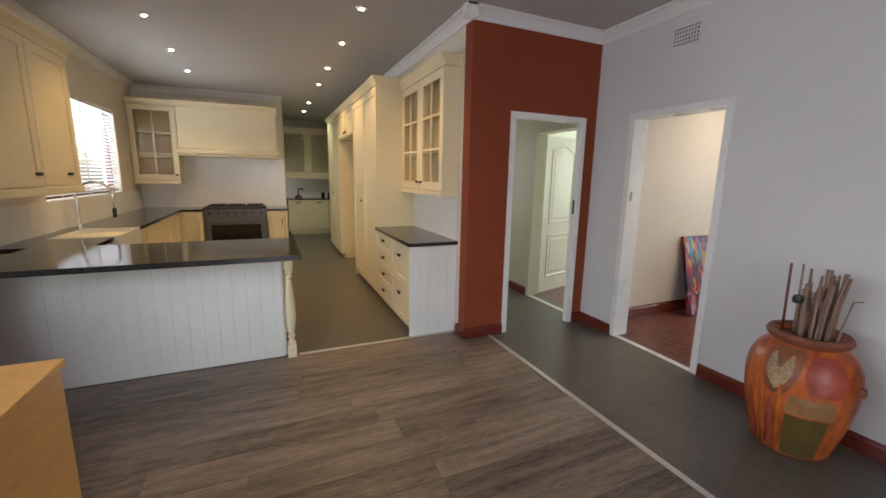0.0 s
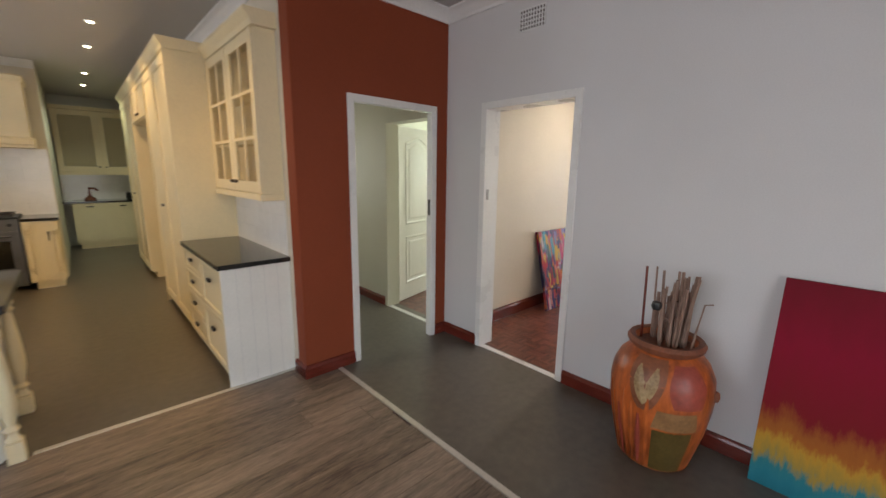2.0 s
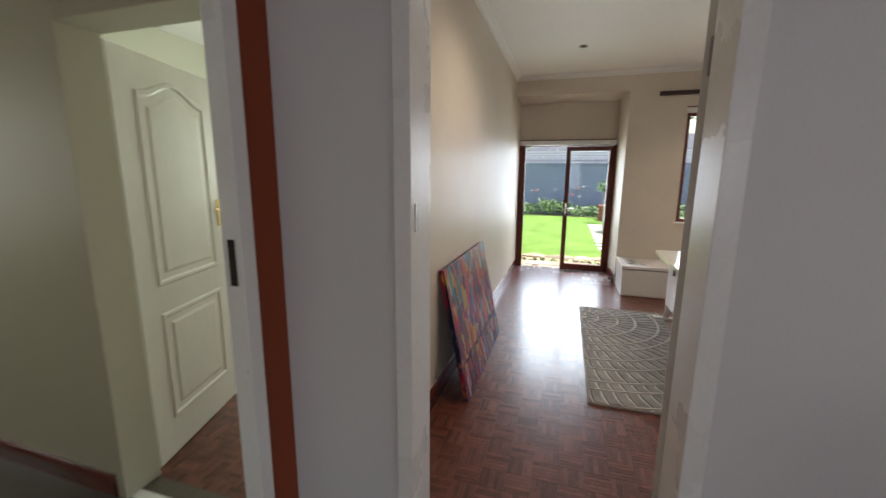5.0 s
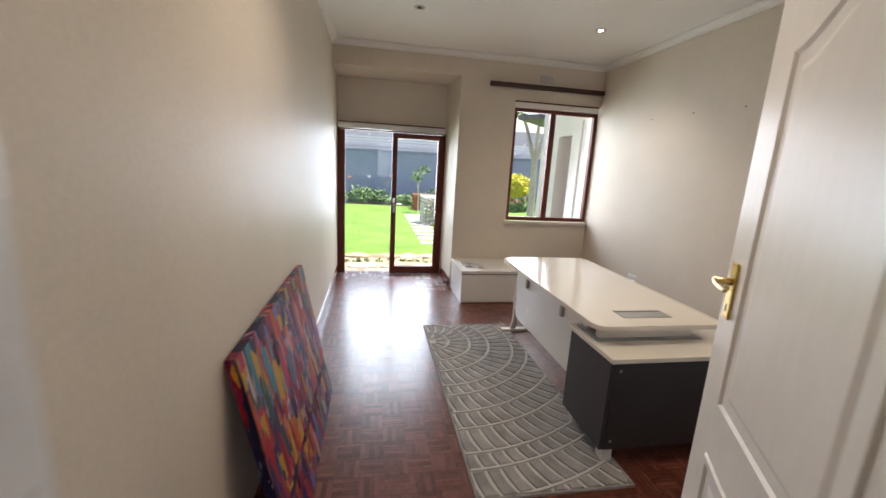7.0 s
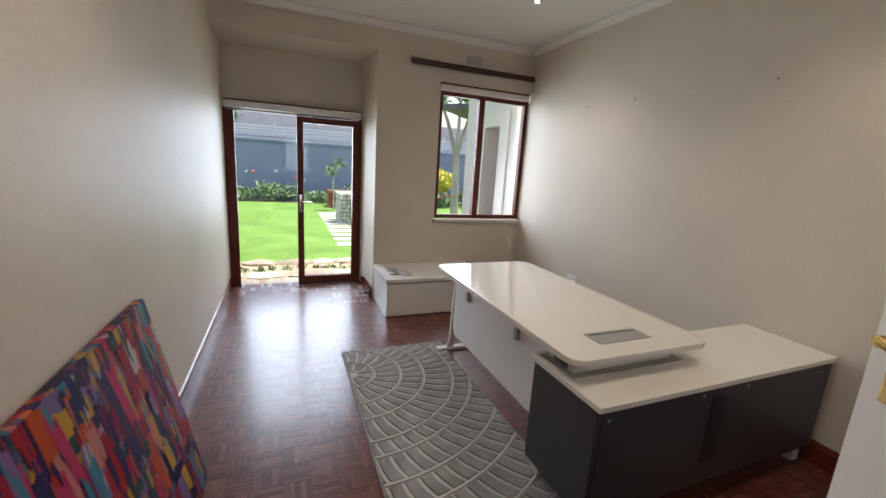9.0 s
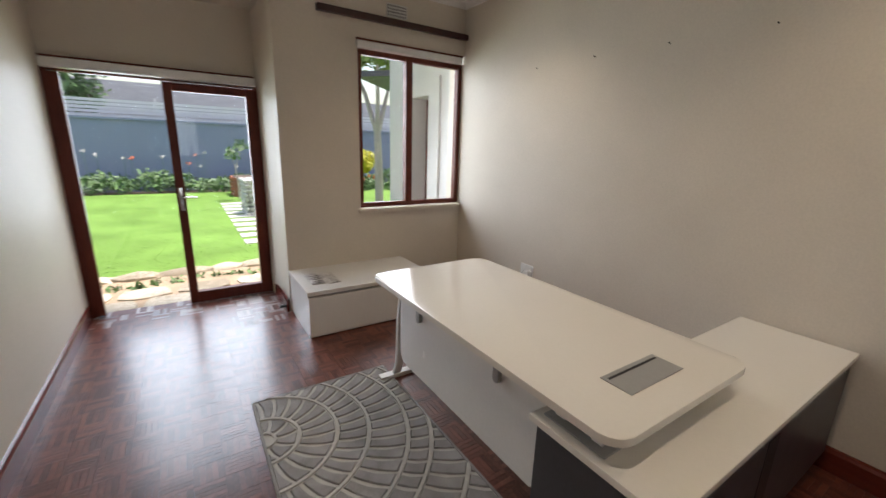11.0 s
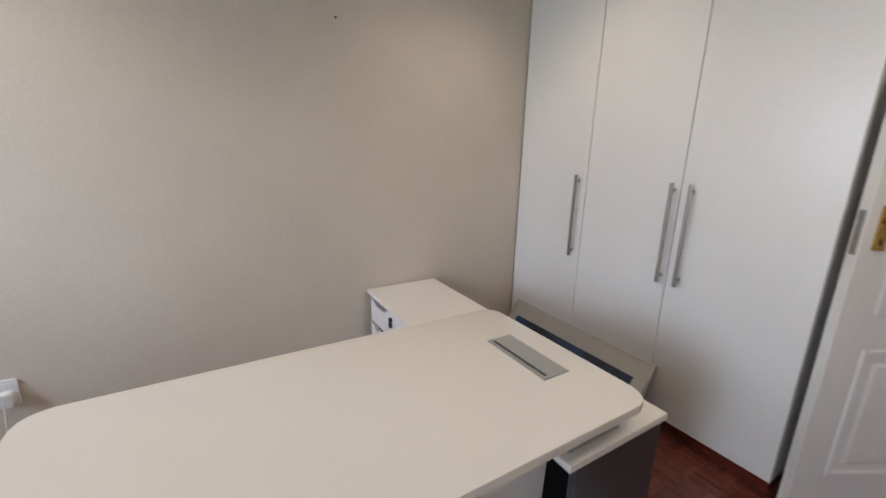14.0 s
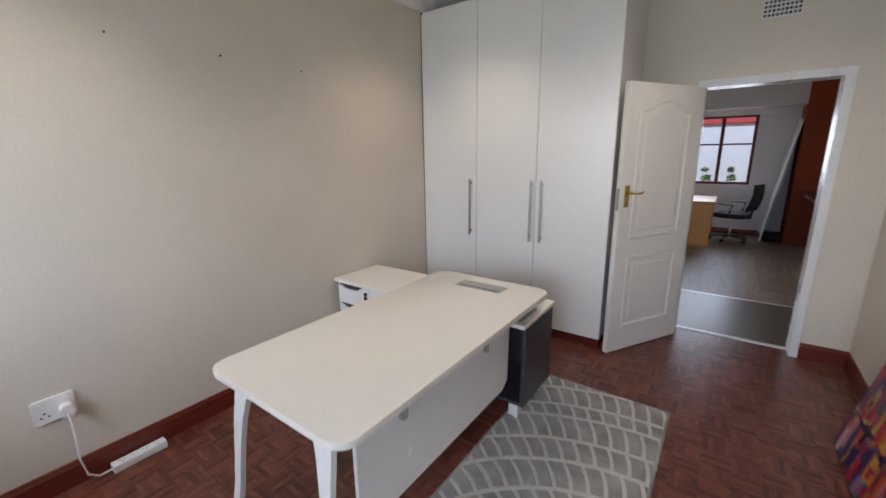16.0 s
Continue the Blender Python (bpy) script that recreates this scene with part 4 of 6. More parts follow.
def cabinet(name, label, x0, x1, y0, y1, z0, z1, toe=0.09, group="kitchen cabinets", material=None, toe_side=None):
    t = thing(name, ((x0 + x1) / 2, (y0 + y1) / 2, z0), label, "cabinet", group)
    part("body", box(x0, x1, y0, y1, z0 + toe, z1, 0.002), material or M["cabinet"], t)
    if toe:
        part("plinth", box(x0 + 0.05, x1 - 0.02, y0 + 0.01, y1 - 0.01, z0, z0 + toe), M["cabinet"], t, "recessed plinth")
    return t


# drawer unit by the red pillar
c = cabinet("drawer_unit", "cream drawer unit with cup handles under granite", -1.845, -1.395, 0.672, 1.868, 0, 0.865)
for i in range(2):
    z0 = 0.10 + i * 0.38
    shaker(c, "x", -1.845, -1, 0.68, 1.27, z0, z0 + 0.375, "drawer", stile=0.045)
    cup_pull(c, "x", -1.845, -1, 0.975, z0 + 0.25)
for i in range(4):
    z0 = 0.10 + i * 0.19
    shaker(c, "x", -1.845, -1, 1.275, 1.86, z0, z0 + 0.187, "drawer", stile=0.035)
    cup_pull(c, "x", -1.845, -1, 1.57, z0 + 0.11)
part("end_panel", box(-1.865, -1.395, 0.652, 0.671, 0, 0.865, 0.002), M["panel_white"], c, "white grooved end panel")
for i in range(1, 5):
    part("groove_bead", box(-1.865 + i * 0.094 - 0.002, -1.865 + i * 0.094 + 0.002, 0.6505, 0.652, 0.01, 0.86), M["grout"], c)
t = thing("worktop", (-1.63, 1.25, 0.865), "polished black granite worktop", "worktop", "granite worktops")
part("slab", box(-1.885, -1.394, 0.625, 1.868, 0.866, 0.900, 0.004), M["granite"], t)

# shallow glazed wall cabinet
c = thing("glazed_wall_cabinet", (-1.47, 1.26, 1.32), "cream shallow wall cabinet with glazed doors", "cabinet", "kitchen cabinets")
GX0, GX1 = -1.535, -1.394
part("side", box(GX0, GX1, 0.665, 0.683, 1.36, 2.46, 0.002), M["cabinet"], c)
part("side", box(GX0, GX1, 1.848, 1.866, 1.36, 2.46, 0.002), M["cabinet"], c)
part("back", box(GX1 - 0.012, GX1, 0.683, 1.848, 1.36, 2.46), M["cabinet"], c)
for z in (1.36, 1.72, 2.06, 2.442):
    part("shelf", box(GX0 + 0.004, GX1 - 0.012, 0.683, 1.848, z, z + 0.018), M["cabinet"], c)
for y0, y1, k in ((0.666, 1.262, 1.215), (1.268, 1.865, 1.32)):
    dd = shaker(c, "x", GX0, -1, y0, y1, 1.37, 2.45, panes=(2, 3), stile=0.075)
    cup_pull(c, "x", GX0, -1, k, 1.44, 0.05)
part("light_rail", box(GX0 - 0.03, GX1, 0.655, 1.866, 1.315, 1.362, 0.008), M["cabinet"], c)
part("crown", prism([(GX1, 2.455), (GX0 - 0.022, 2.455), (GX0 - 0.03, 2.49), (GX0 - 0.065, 2.535), (GX0 - 0.065, 2.555), (GX1, 2.555)], 0.625, 1.866, "y"), M["cabinet"], c)

# tall units along the passage wall
c = cabinet("tall_pantry_unit", "cream tall pantry cupboard with panelled doors", -1.84, -1.395, 1.872, 3.24, 0, 2.50)
part("end_panel", box(-1.862, -1.395, 1.8695, 1.8718, 0.9, 2.50), M["cabinet"], c)
for y0, y1, k in ((1.88, 2.56, 2.50), (2.565, 3.235, 2.63)):
    shaker(c, "x", -1.84, -1, y0, y1, 0.10, 2.48, stile=0.08)
cup_pull(c, "x", -1.84, -1, 2.72, 1.16)
part("crown", prism([(-1.395, 2.50), (-1.862, 2.50), (-1.87, 2.53), (-1.90, 2.575), (-1.90, 2.59), (-1.395, 2.59)], 1.85, 3.24, "y"), M["cabinet"], c)
c = thing("fridge_housing", (-1.62, 3.88, 0), "cream fridge alcove with small overhead cupboards", "cabinet", "kitchen cabinets")
part("overhead_box", box(-1.84, -1.395, 3.245, 4.515, 2.09, 2.50, 0.002), M["cabinet"], c)
for y0, y1 in ((3.25, 3.88), (3.885, 4.51)):
    shaker(c, "x", -1.84, -1, y0, y1, 2.10, 2.49, stile=0.05)
for y in (3.82, 3.95):
    cup_pull(c, "x", -1.84, -1, y, 2.16, 0.04)
part("crown", prism([(-1.395, 2.50), (-1.862, 2.50), (-1.87, 2.53), (-1.90, 2.575), (-1.90, 2.59), (-1.395, 2.59)], 3.245, 4.515, "y"), M["cabinet"], c)
part("side_panel", box(-1.855, -1.395, 3.241, 3.2445, 0, 2.09), M["cabinet"], c)
part("back_panel", box(-1.41, -1.395, 3.246, 4.514, 0.0, 2.088), M["cabinet"], c)
c = cabinet("tall_broom_unit", "cream tall cupboard with a single panelled door", -1.84, -1.395, 4.52, 5.85, 0, 2.50)
for y0, y1 in ((4.525, 5.18), (5.185, 5.845)):
    shaker(c, "x", -1.84, -1, y0, y1, 0.10, 2.48, stile=0.08)
cup_pull(c, "x", -1.84, -1, 5.28, 1.16)
part("crown", prism([(-1.395, 2.50), (-1.862, 2.50), (-1.87, 2.53), (-1.90, 2.575), (-1.90, 2.59), (-1.395, 2.59)], 4.518, 5.87, "y"), M["cabinet"], c)

# peninsula
pn = thing("peninsula", (-3.8, 0.95, 0), "white boarded peninsula base with a turned corner post", "kitchen counter")
part("carcass", box(-4.715, -2.965, 0.662, 1.24, 0, 0.862), M["cabinet"], pn)
x = -4.715
while x < -2.97:
    part("board", box(x + 0.0004, min(x + 0.0996, -2.962), 0.644, 0.662, 0.0, 0.862, 0.0018), M["panel_white"], pn)
    x += 0.1
part("end_panel", box(-2.965, -2.945, 0.664, 1.24, 0.0, 0.862, 0.003), M["panel_white"], pn)


def post(name, parent, x, y, z0, z1, s=0.035):
    h = z1 - z0
    b = bmesh.new()
    box(x - s, x + s, y - s, y + s, z0, z0 + 0.13 * h, 0.003, b)
    box(x - s, x + s, y - s, y + s, z1 - 0.13 * h, z1, 0.003, b)
    prof = [(0.8, 0.13), (1.0, 0.145), (0.7, 0.16), (0.55, 0.185), (0.95, 0.21), (0.6, 0.235), (0.72, 0.27), (1.12, 0.36), (1.18, 0.44), (1.02, 0.56), (0.72, 0.70), (0.55, 0.77),
            (0.95, 0.795), (0.6, 0.815), (0.9, 0.835), (1.0, 0.85), (0.8, 0.87)]
    lathe([(r * s, z0 + k * h) for r, k in prof], x, y, 16, b)
    return part(name, b, M["cabinet"], parent, "turned cream baluster post", True)


post("corner_post", pn, -2.905, 0.625, 0, 0.862)
post("corner_post", pn, -2.905, 1.20, 0, 0.862)
t = thing("worktop", (-3.8, 0.83, 0.865), "polished black granite peninsula worktop", "worktop", "granite worktops")
part("slab", prism(rounded(-4.716, -2.815, 0.365, 1.27, 0.02), 0.866, 0.905, "z", 0.004), M["granite"], t)

# west run with sink
c = cabinet("sink_base_unit", "cream base units with panelled doors under the window", -4.945, -4.36, 1.29, 5.34, 0, 0.865)
y = 1.30
while y < 4.7:
    shaker(c, "x", -4.36, 1, y, y + 0.55, 0.1, 0.70 if 1.8 < y + 0.3 < 2.7 else 0.86, stile=0.06)
    y += 0.555
t = thing("worktop", (-4.65, 3.3, 0.865), "polished black granite worktop beside the sink", "worktop", "granite worktops")
part("slab", box(-4.948, -4.325, 1.272, 1.75, 0.866, 0.902, 0.004), M["granite"], t)
part("slab", box(-4.948, -4.325, 2.46, 5.345, 0.866, 0.902, 0.004), M["granite"], t)
part("slab", box(-4.948, -4.80, 1.751, 2.459, 0.866, 0.9015), M["granite"], t)
s = thing("butler_sink", (-4.55, 2.1, 0.70), "white ceramic butler sink", "sink")
b = bmesh.new()
for x0, x1, y0, y1 in ((-4.80, -4.30, 1.755, 1.785), (-4.80, -4.30, 2.425, 2.455), (-4.80, -4.77, 1.785, 2.425), (-4.33, -4.30, 1.785, 2.425)):
    box(x0, x1, y0, y1, 0.66, 0.908, 0.006, b)
box(-4.77, -4.33, 1.785, 2.425, 0.66, 0.69, 0, b)
part("basin", b, M["ceramic"], s)
f = thing("kitchen_tap", (-4.86, 2.62, 0.902), "chrome spring-neck kitchen mixer tap", "tap")
part("column", lathe([(0.028, 0.902), (0.028, 0.93), (0.017, 0.94), (0.015, 1.22)], -4.86, 2.62, 14), M["chrome"], f, "", True)
arch = [(-4.86 + 0.155 * (1 - math.cos(a)), 2.62, 1.22 + 0.16 * math.sin(a)) for a in [math.pi * i / 16 for i in range(17)]]
part("spring_neck", tube(arch + [(-4.55, 2.62, 1.10)], 0.013, 10), M["chrome"], f, "", True)
part("spray_head", tube([(-4.55, 2.62, 1.10), (-4.55, 2.62, 1.0)], 0.019, 12), M["black"], f, "", True)

# north run: range cooker and its neighbours
c = cabinet("base_unit", "cream base unit beside the range cooker", -4.35, -4.03, 4.78, 5.34, 0, 0.865)
shaker(c, "y", 4.78, -1, -4.345, -4.10, 0.1, 0.86, stile=0.05)
post("corner_post", c, -4.065, 4.755, 0.1, 0.86, 0.03)
c = cabinet("base_unit", "narrow cream base unit with a turned post", -3.06, -2.73, 4.78, 5.34, 0, 0.865)
shaker(c, "y", 4.78, -1, -2.99, -2.80, 0.1, 0.86, stile=0.045)
post("corner_post", c, -3.02, 4.755, 0.1, 0.86, 0.03)
post("corner_post", c, -2.765, 4.755, 0.1, 0.86, 0.03)
bar_pull(c, "y", 4.76, -1, -2.83, 0.62, 0.74, "iron")
t = thing("worktop", (-4.2, 5.05, 0.865), "black granite worktop beside the range cooker", "worktop", "granite worktops")
part("slab", box(-4.324, -4.025, 4.745, 5.345, 0.866, 0.902, 0.004), M["granite"], t)
t = thing("worktop", (-2.9, 5.05, 0.865), "short black granite worktop beside the range cooker", "worktop", "granite worktops")
part("slab", box(-3.065, -2.715, 4.745, 5.345, 0.866, 0.902, 0.004), M["granite"], t)
rc = thing("range_cooker", (-3.54, 5.0, 0), "steel range cooker with gas hob", "cooker")
part("body", box(-4.015, -3.075, 4.80, 5.33, 0.06, 0.90, 0.006), M["range_steel"], rc)
part("hob", box(-4.018, -3.072, 4.77, 5.33, 0.90, 0.925, 0.006), M["black"], rc, "black hob top")
part("control_panel", box(-4.01, -3.08, 4.775, 4.80, 0.77, 0.895, 0.005), M["range_steel"], rc)
for i in range(7):
    kx = -3.93 + i * 0.13
    part("knob", tube([(kx, 4.775, 0.835), (kx, 4.745, 0.835)], 0.022, 14), M["black"], rc, "", True)
od = part("oven_door", box(-4.0, -3.09, 4.77, 4.80, 0.22, 0.755, 0.006), M["range_steel"], rc)
part("oven_window", box(-3.92, -3.17, 4.766, 4.772, 0.30, 0.64, 0.002), M["dark_glass"], od, "dark oven window")
hb = tube([(-3.95, 4.735, 0.70), (-3.14, 4.735, 0.70)], 0.012, 10)
for x in (-3.9, -3.19):
    tube([(x, 4.77, 0.70), (x, 4.735, 0.70)], 0.008, 8, hb)
part("oven_rail", hb, M["chrome"], od, "", True)
part("drawer", box(-4.0, -3.09, 4.775, 4.80, 0.07, 0.21, 0.005), M["range_steel"], rc)
for gx in (-3.83, -3.54, -3.25):
    gb = bmesh.new()
    for dy in (-0.2, -0.07, 0.07, 0.2):
        box(gx - 0.13, gx + 0.13, 5.05 + dy - 0.006, 5.05 + dy + 0.006, 0.945, 0.96, 0, gb)
    for dx in (-0.12, 0, 0.12):
        box(gx + dx - 0.006, gx + dx + 0.006, 4.83, 5.27, 0.926, 0.958, 0, gb)
    part("pan_support", gb, M["iron"], rc, "cast-iron pan support")
hd = thing("cooker_hood", (-3.57, 5.15, 1.76), "cream mantel cooker hood over the range", "cooker hood")
part("front", box(-4.30, -2.845, 4.96, 5.345, 1.86, 2.54, 0.004), M["cabinet"], hd)
part("mantel", prism([(5.345, 1.76), (4.93, 1.76), (4.93, 1.79), (4.90, 1.80), (4.90, 1.84), (4.92, 1.87), (4.955, 1.885), (5.345, 1.885)], -4.325, -2.82, "x"), M["cabinet"], hd)
part("crown", prism([(5.345, 2.53), (4.955, 2.53), (4.92, 2.57), (4.90, 2.59), (4.90, 2.61), (5.345, 2.61)], -4.32, -2.825, "x"), M["cabinet"], hd)
c = thing("glazed_wall_cabinet", (-4.63, 5.17, 1.32), "cream wall cabinet with a six-pane glazed door", "cabinet", "kitchen cabinets")
part("body_back", box(-4.945, -4.32, 5.32, 5.345, 1.36, 2.52), M["cabinet"], c)
for x0 in (-4.945, -4.338):
    part("side", box(x0, x0 + 0.018, 5.02, 5.32, 1.36, 2.52), M["cabinet"], c)
for z in (1.36, 1.72, 2.1, 2.5):
    part("shelf", box(-4.927, -4.338, 5.03, 5.32, z, z + 0.018), M["cabinet"], c)
shaker(c, "y", 5.02, -1, -4.943, -4.32, 1.37, 2.51, panes=(2, 3), stile=0.075)
cup_pull(c, "y", 5.02, -1, -4.36, 1.45, 0.04)
part("light_rail", box(-4.946, -4.315, 4.985, 5.345, 1.30, 1.36, 0.008), M["cabinet"], c)
part("crown", prism([(5.345, 2.515), (5.0, 2.515), (4.97, 2.55), (4.95, 2.59), (4.95, 2.61), (5.345, 2.61)], -4.946, -4.322, "x"), M["cabinet"], c)
c = thing("wall_cabinet", (-4.77, 1.4, 1.32), "cream wall cabinet with two panelled doors", "cabinet", "kitchen cabinets")
part("body", box(-4.945, -4.62, 0.71, 2.06, 1.36, 2.46, 0.002), M["cabinet"], c)
for y0, y1, k in ((0.715, 1.38, 1.30), (1.385, 2.055, 1.83)):
    shaker(c, "x", -4.62, 1, y0, y1, 1.37, 2.45, stile=0.08)
    cup_pull(c, "x", -4.62, 1, k, 1.46)
part("light_rail", box(-4.945, -4.585, 0.705, 2.065, 1.30, 1.36, 0.008), M["cabinet"], c)
part("crown", prism([(-4.945, 2.455), (-4.60, 2.455), (-4.59, 2.49), (-4.555, 2.535), (-4.555, 2.555), (-4.945, 2.555)], 0.705, 2.09, "y"), M["cabinet"], c)


def splash(name, axis, at, side, u0, u1, z0, z1, s=0.15):
    t = thing(name, label="white glazed tile splashback", category="tiles", kind="structure")
    part("bed", face_box(axis, at, side, u0, u1, z0, z1, 0.001, 0.004), M["grout"], t)
    b = bmesh.new()
    u = u0
    while u < u1 - 0.01:
        z = z0
        while z < z1 - 0.01:
            face_box(axis, at, side, u + 0.001, min(u + s, u1) - 0.001, z + 0.001, min(z + s, z1) - 0.001, 0.004, 0.008, 0, b)
            z += s
        u += s
    o = part("glazed_tiles", b, M["tile"], t)
    tagged(o, "small white glazed wall tiles", kind="stuff")


splash("splashback_drawers", "x", -1.392, -1, 0.67, 1.868, 0.90, 1.32)
splash("splashback_north", "y", 5.35, -1, -4.94, -2.73, 0.90, 1.76)
splash("splashback_west", "x", -4.95, 1, 1.30, 5.34, 0.90, 1.20)

kw = thing("window_kitchen", (-5.05, 3.33, 1.2), "kitchen window with white slatted blind", "window", kind="structure")
frame_rect("window_frame", kw, -5.10, -5.04, 2.25, 4.42, 1.20, 2.32, 0.05, M["mahogany"])
part("mullion", box(-5.095, -5.045, 3.30, 3.36, 1.25, 2.27, 0.003), M["mahogany"], kw)
part("window_sill", box(-5.04, -4.93, 2.22, 4.45, 1.165, 1.198, 0.005), M["ceramic"], kw)
vb = thing("venetian_blind", (-4.98, 3.33, 1.22), "white horizontal slat blind, slats tilted open", "blind")
slat = bpy.data.meshes.new("slat")
pr = [(-0.024, 0.0), (-0.012, 0.003), (0.0, 0.004), (0.012, 0.003), (0.024, 0.0), (0.024, 0.0012), (0.012, 0.0042), (0, 0.0052), (-0.012, 0.0042), (-0.024, 0.0012)]
b = prism(pr, -1.07, 1.07, "y")
bmesh.ops.recalc_face_normals(b, faces=b.faces)
b.to_mesh(slat)
b.free()
slat.materials.append(M["blind"])
for i in range(24):
    o = new("slat", slat)
    o.parent = vb
    o.matrix_basis = pose(0, 0, 0.02 + i * 0.0435, 0, -28, 0)
part("headrail", box(-5.01, -4.955, 2.26, 4.41, 2.27, 2.318, 0.004), M["blind"], vb)
for y in (2.6, 3.33, 4.05):
    part("ladder_tape", box(-4.958, -4.956, y - 0.012, y + 0.012, 1.22, 2.27), M["blind"], vb)

# scullery
c = cabinet("scullery_base_unit", "pale cream scullery base unit with two doors", -2.60, -1.62, 7.82, 8.39, 0, 0.865)
for x0, x1 in ((-2.595, -2.11), (-2.105, -1.625)):
    shaker(c, "y", 7.82, -1, x0, x1, 0.12, 0.86, stile=0.06)
for x in (-2.35, -1.86):
    cup_pull(c, "y", 7.82, -1, x, 0.80, 0.1)
t = thing("worktop", (-2.05, 8.1, 0.865), "dark granite scullery worktop", "worktop", "granite worktops")
part("slab", box(-2.715, -1.394, 7.79, 8.395, 0.866, 0.90, 0.004), M["granite"], t)
w = thing("washing_machine", (-1.50, 8.1, 0), "white under-counter appliance in the scullery", "appliance")
part("body", box(-1.60, -1.40, 7.83, 8.39, 0.0, 0.86, 0.006), M["panel_white"], w)
c = thing("lattice_wall_cabinet", (-2.06, 8.2, 1.40), "pale wall cabinet with two lattice doors", "cabinet", "kitchen cabinets")
part("body", box(-2.70, -1.42, 8.10, 8.395, 1.45, 2.58, 0.002), M["cabinet"], c)
for x0, x1, k in ((-2.695, -2.065, -2.11), (-2.055, -1.425, -2.01)):
    shaker(c, "y", 8.10, -1, x0, x1, 1.46, 2.57, stile=0.085, lattice=True)
    cup_pull(c, "y", 8.10, -1, k, 1.54, 0.03)
part("light_rail", box(-2.71, -1.41, 8.07, 8.395, 1.39, 1.45, 0.006), M["cabinet"], c)
part("crown", box(-2.715, -1.40, 8.05, 8.395, 2.58, 2.65, 0.012), M["cabinet"], c)
splash("splashback_scullery", "y", 8.40, -1, -2.715, -1.40, 0.90, 1.39)
f = thing("scullery_tap", (-2.32, 8.25, 0.90), "dark copper kitchen tap in the scullery", "tap")
part("body", tube([(-2.32, 8.25, 0.90), (-2.32, 8.25, 1.06), (-2.32, 8.20, 1.13), (-2.24, 8.10, 1.13), (-2.20, 8.06, 1.09)], 0.018, 8), M["clay_rim"], f, "", True)
part("spout_base", lathe([(0.09, 0.90), (0.085, 0.94), (0.04, 0.97), (0.02, 1.0)], -2.32, 8.22, 12), M["clay_rim"], f, "", True)
for i, (x, h) in enumerate(((-1.72, 0.13), (-1.56, 0.14))):
    j = thing("canister", (x, 8.1, 0.90), "small dark lidded canister on the scullery worktop", "canister", "canisters")
    part("jar", lathe([(0.045, 0.90), (0.05, 0.91), (0.05, 0.90 + h), (0.046, 0.905 + h)], x, 8.1, 14), M["black"], j, "", True)
    part("lid", lathe([(0.048, 0.906 + h), (0.045, 0.92 + h), (0.012, 0.925 + h), (0.014, 0.94 + h)], x, 8.1, 14), M["steel"], j, "", True)


def downlight(x, y, on=True, power=0.0, col=(1.0, 0.66, 0.28), cone=120):
    t = thing("downlight", (x, y, CEIL), "small recessed ceiling downlight" + (", lit" if on else ", off"), "downlight", "ceiling downlights")
    b = bmesh.new()
    rim = lathe([(0.045, CEIL - 0.006), (0.048, CEIL - 0.0005)], x, y, 20, b)
    part("trim_ring", b, M["chrome"], t, "", True)
    part("lamp_face", lathe([(0.018, CEIL - 0.0095), (0.020, CEIL - 0.0065)], x, y, 20), M["downlight"] if on else M["dark_glass"], t, "glowing lamp" if on else "unlit lamp")
    if power:
        lamp("downlight_beam", "SPOT", pose(x, y, CEIL - 0.03), power, col, cone=cone)


for y in (0.86, 1.82, 2.91, 3.95):
    downlight(-2.225, y, True, SPOT_KITCHEN)
for y in (5.67, 6.82):
    downlight(-2.22, y, True, SPOT_KITCHEN * 0.9, (0.9, 1.0, 0.78))
for y in (1.86, 2.95, 3.96):
    downlight(-3.94, y, True, SPOT_KITCHEN)
downlight(3.68, -2.245, True, SPOT_OFFICE, (1.0, 0.82, 0.6))
downlight(1.6, -2.245, True, SPOT_OFFICE, (1.0, 0.82, 0.6))
downlight(1.6, -0.55, True, SPOT_OFFICE * 1.5, (1.0, 0.85, 0.66), 145)
downlight(3.68, -0.55, False)

# ---- office furniture ----
dk = thing("office_desk", (2.6, -1.8, 0), "white gloss office desk with curved legs", "desk")
part("desktop", prism(rounded(1.765, 3.385, -2.19, -1.375, 0.075), 0.722, 0.750, "z", 0.005), M["desk_top"], dk, "high-gloss white top", True)
# cable flap
fl = part("cable_flap", box(1.878, 1.993, -1.92, -1.61, 0.7503, 0.7535, 0.001), M["grey_plastic"], dk, "grey cable flap with a dark slot")
part("slot", box(1.966, 1.976, -1.905, -1.625, 0.7536, 0.7542), M["black"], fl)
part("subframe", box(2.15, 3.28, -1.98, -1.94, 0.68, 0.7215), M["desk_white"], dk)


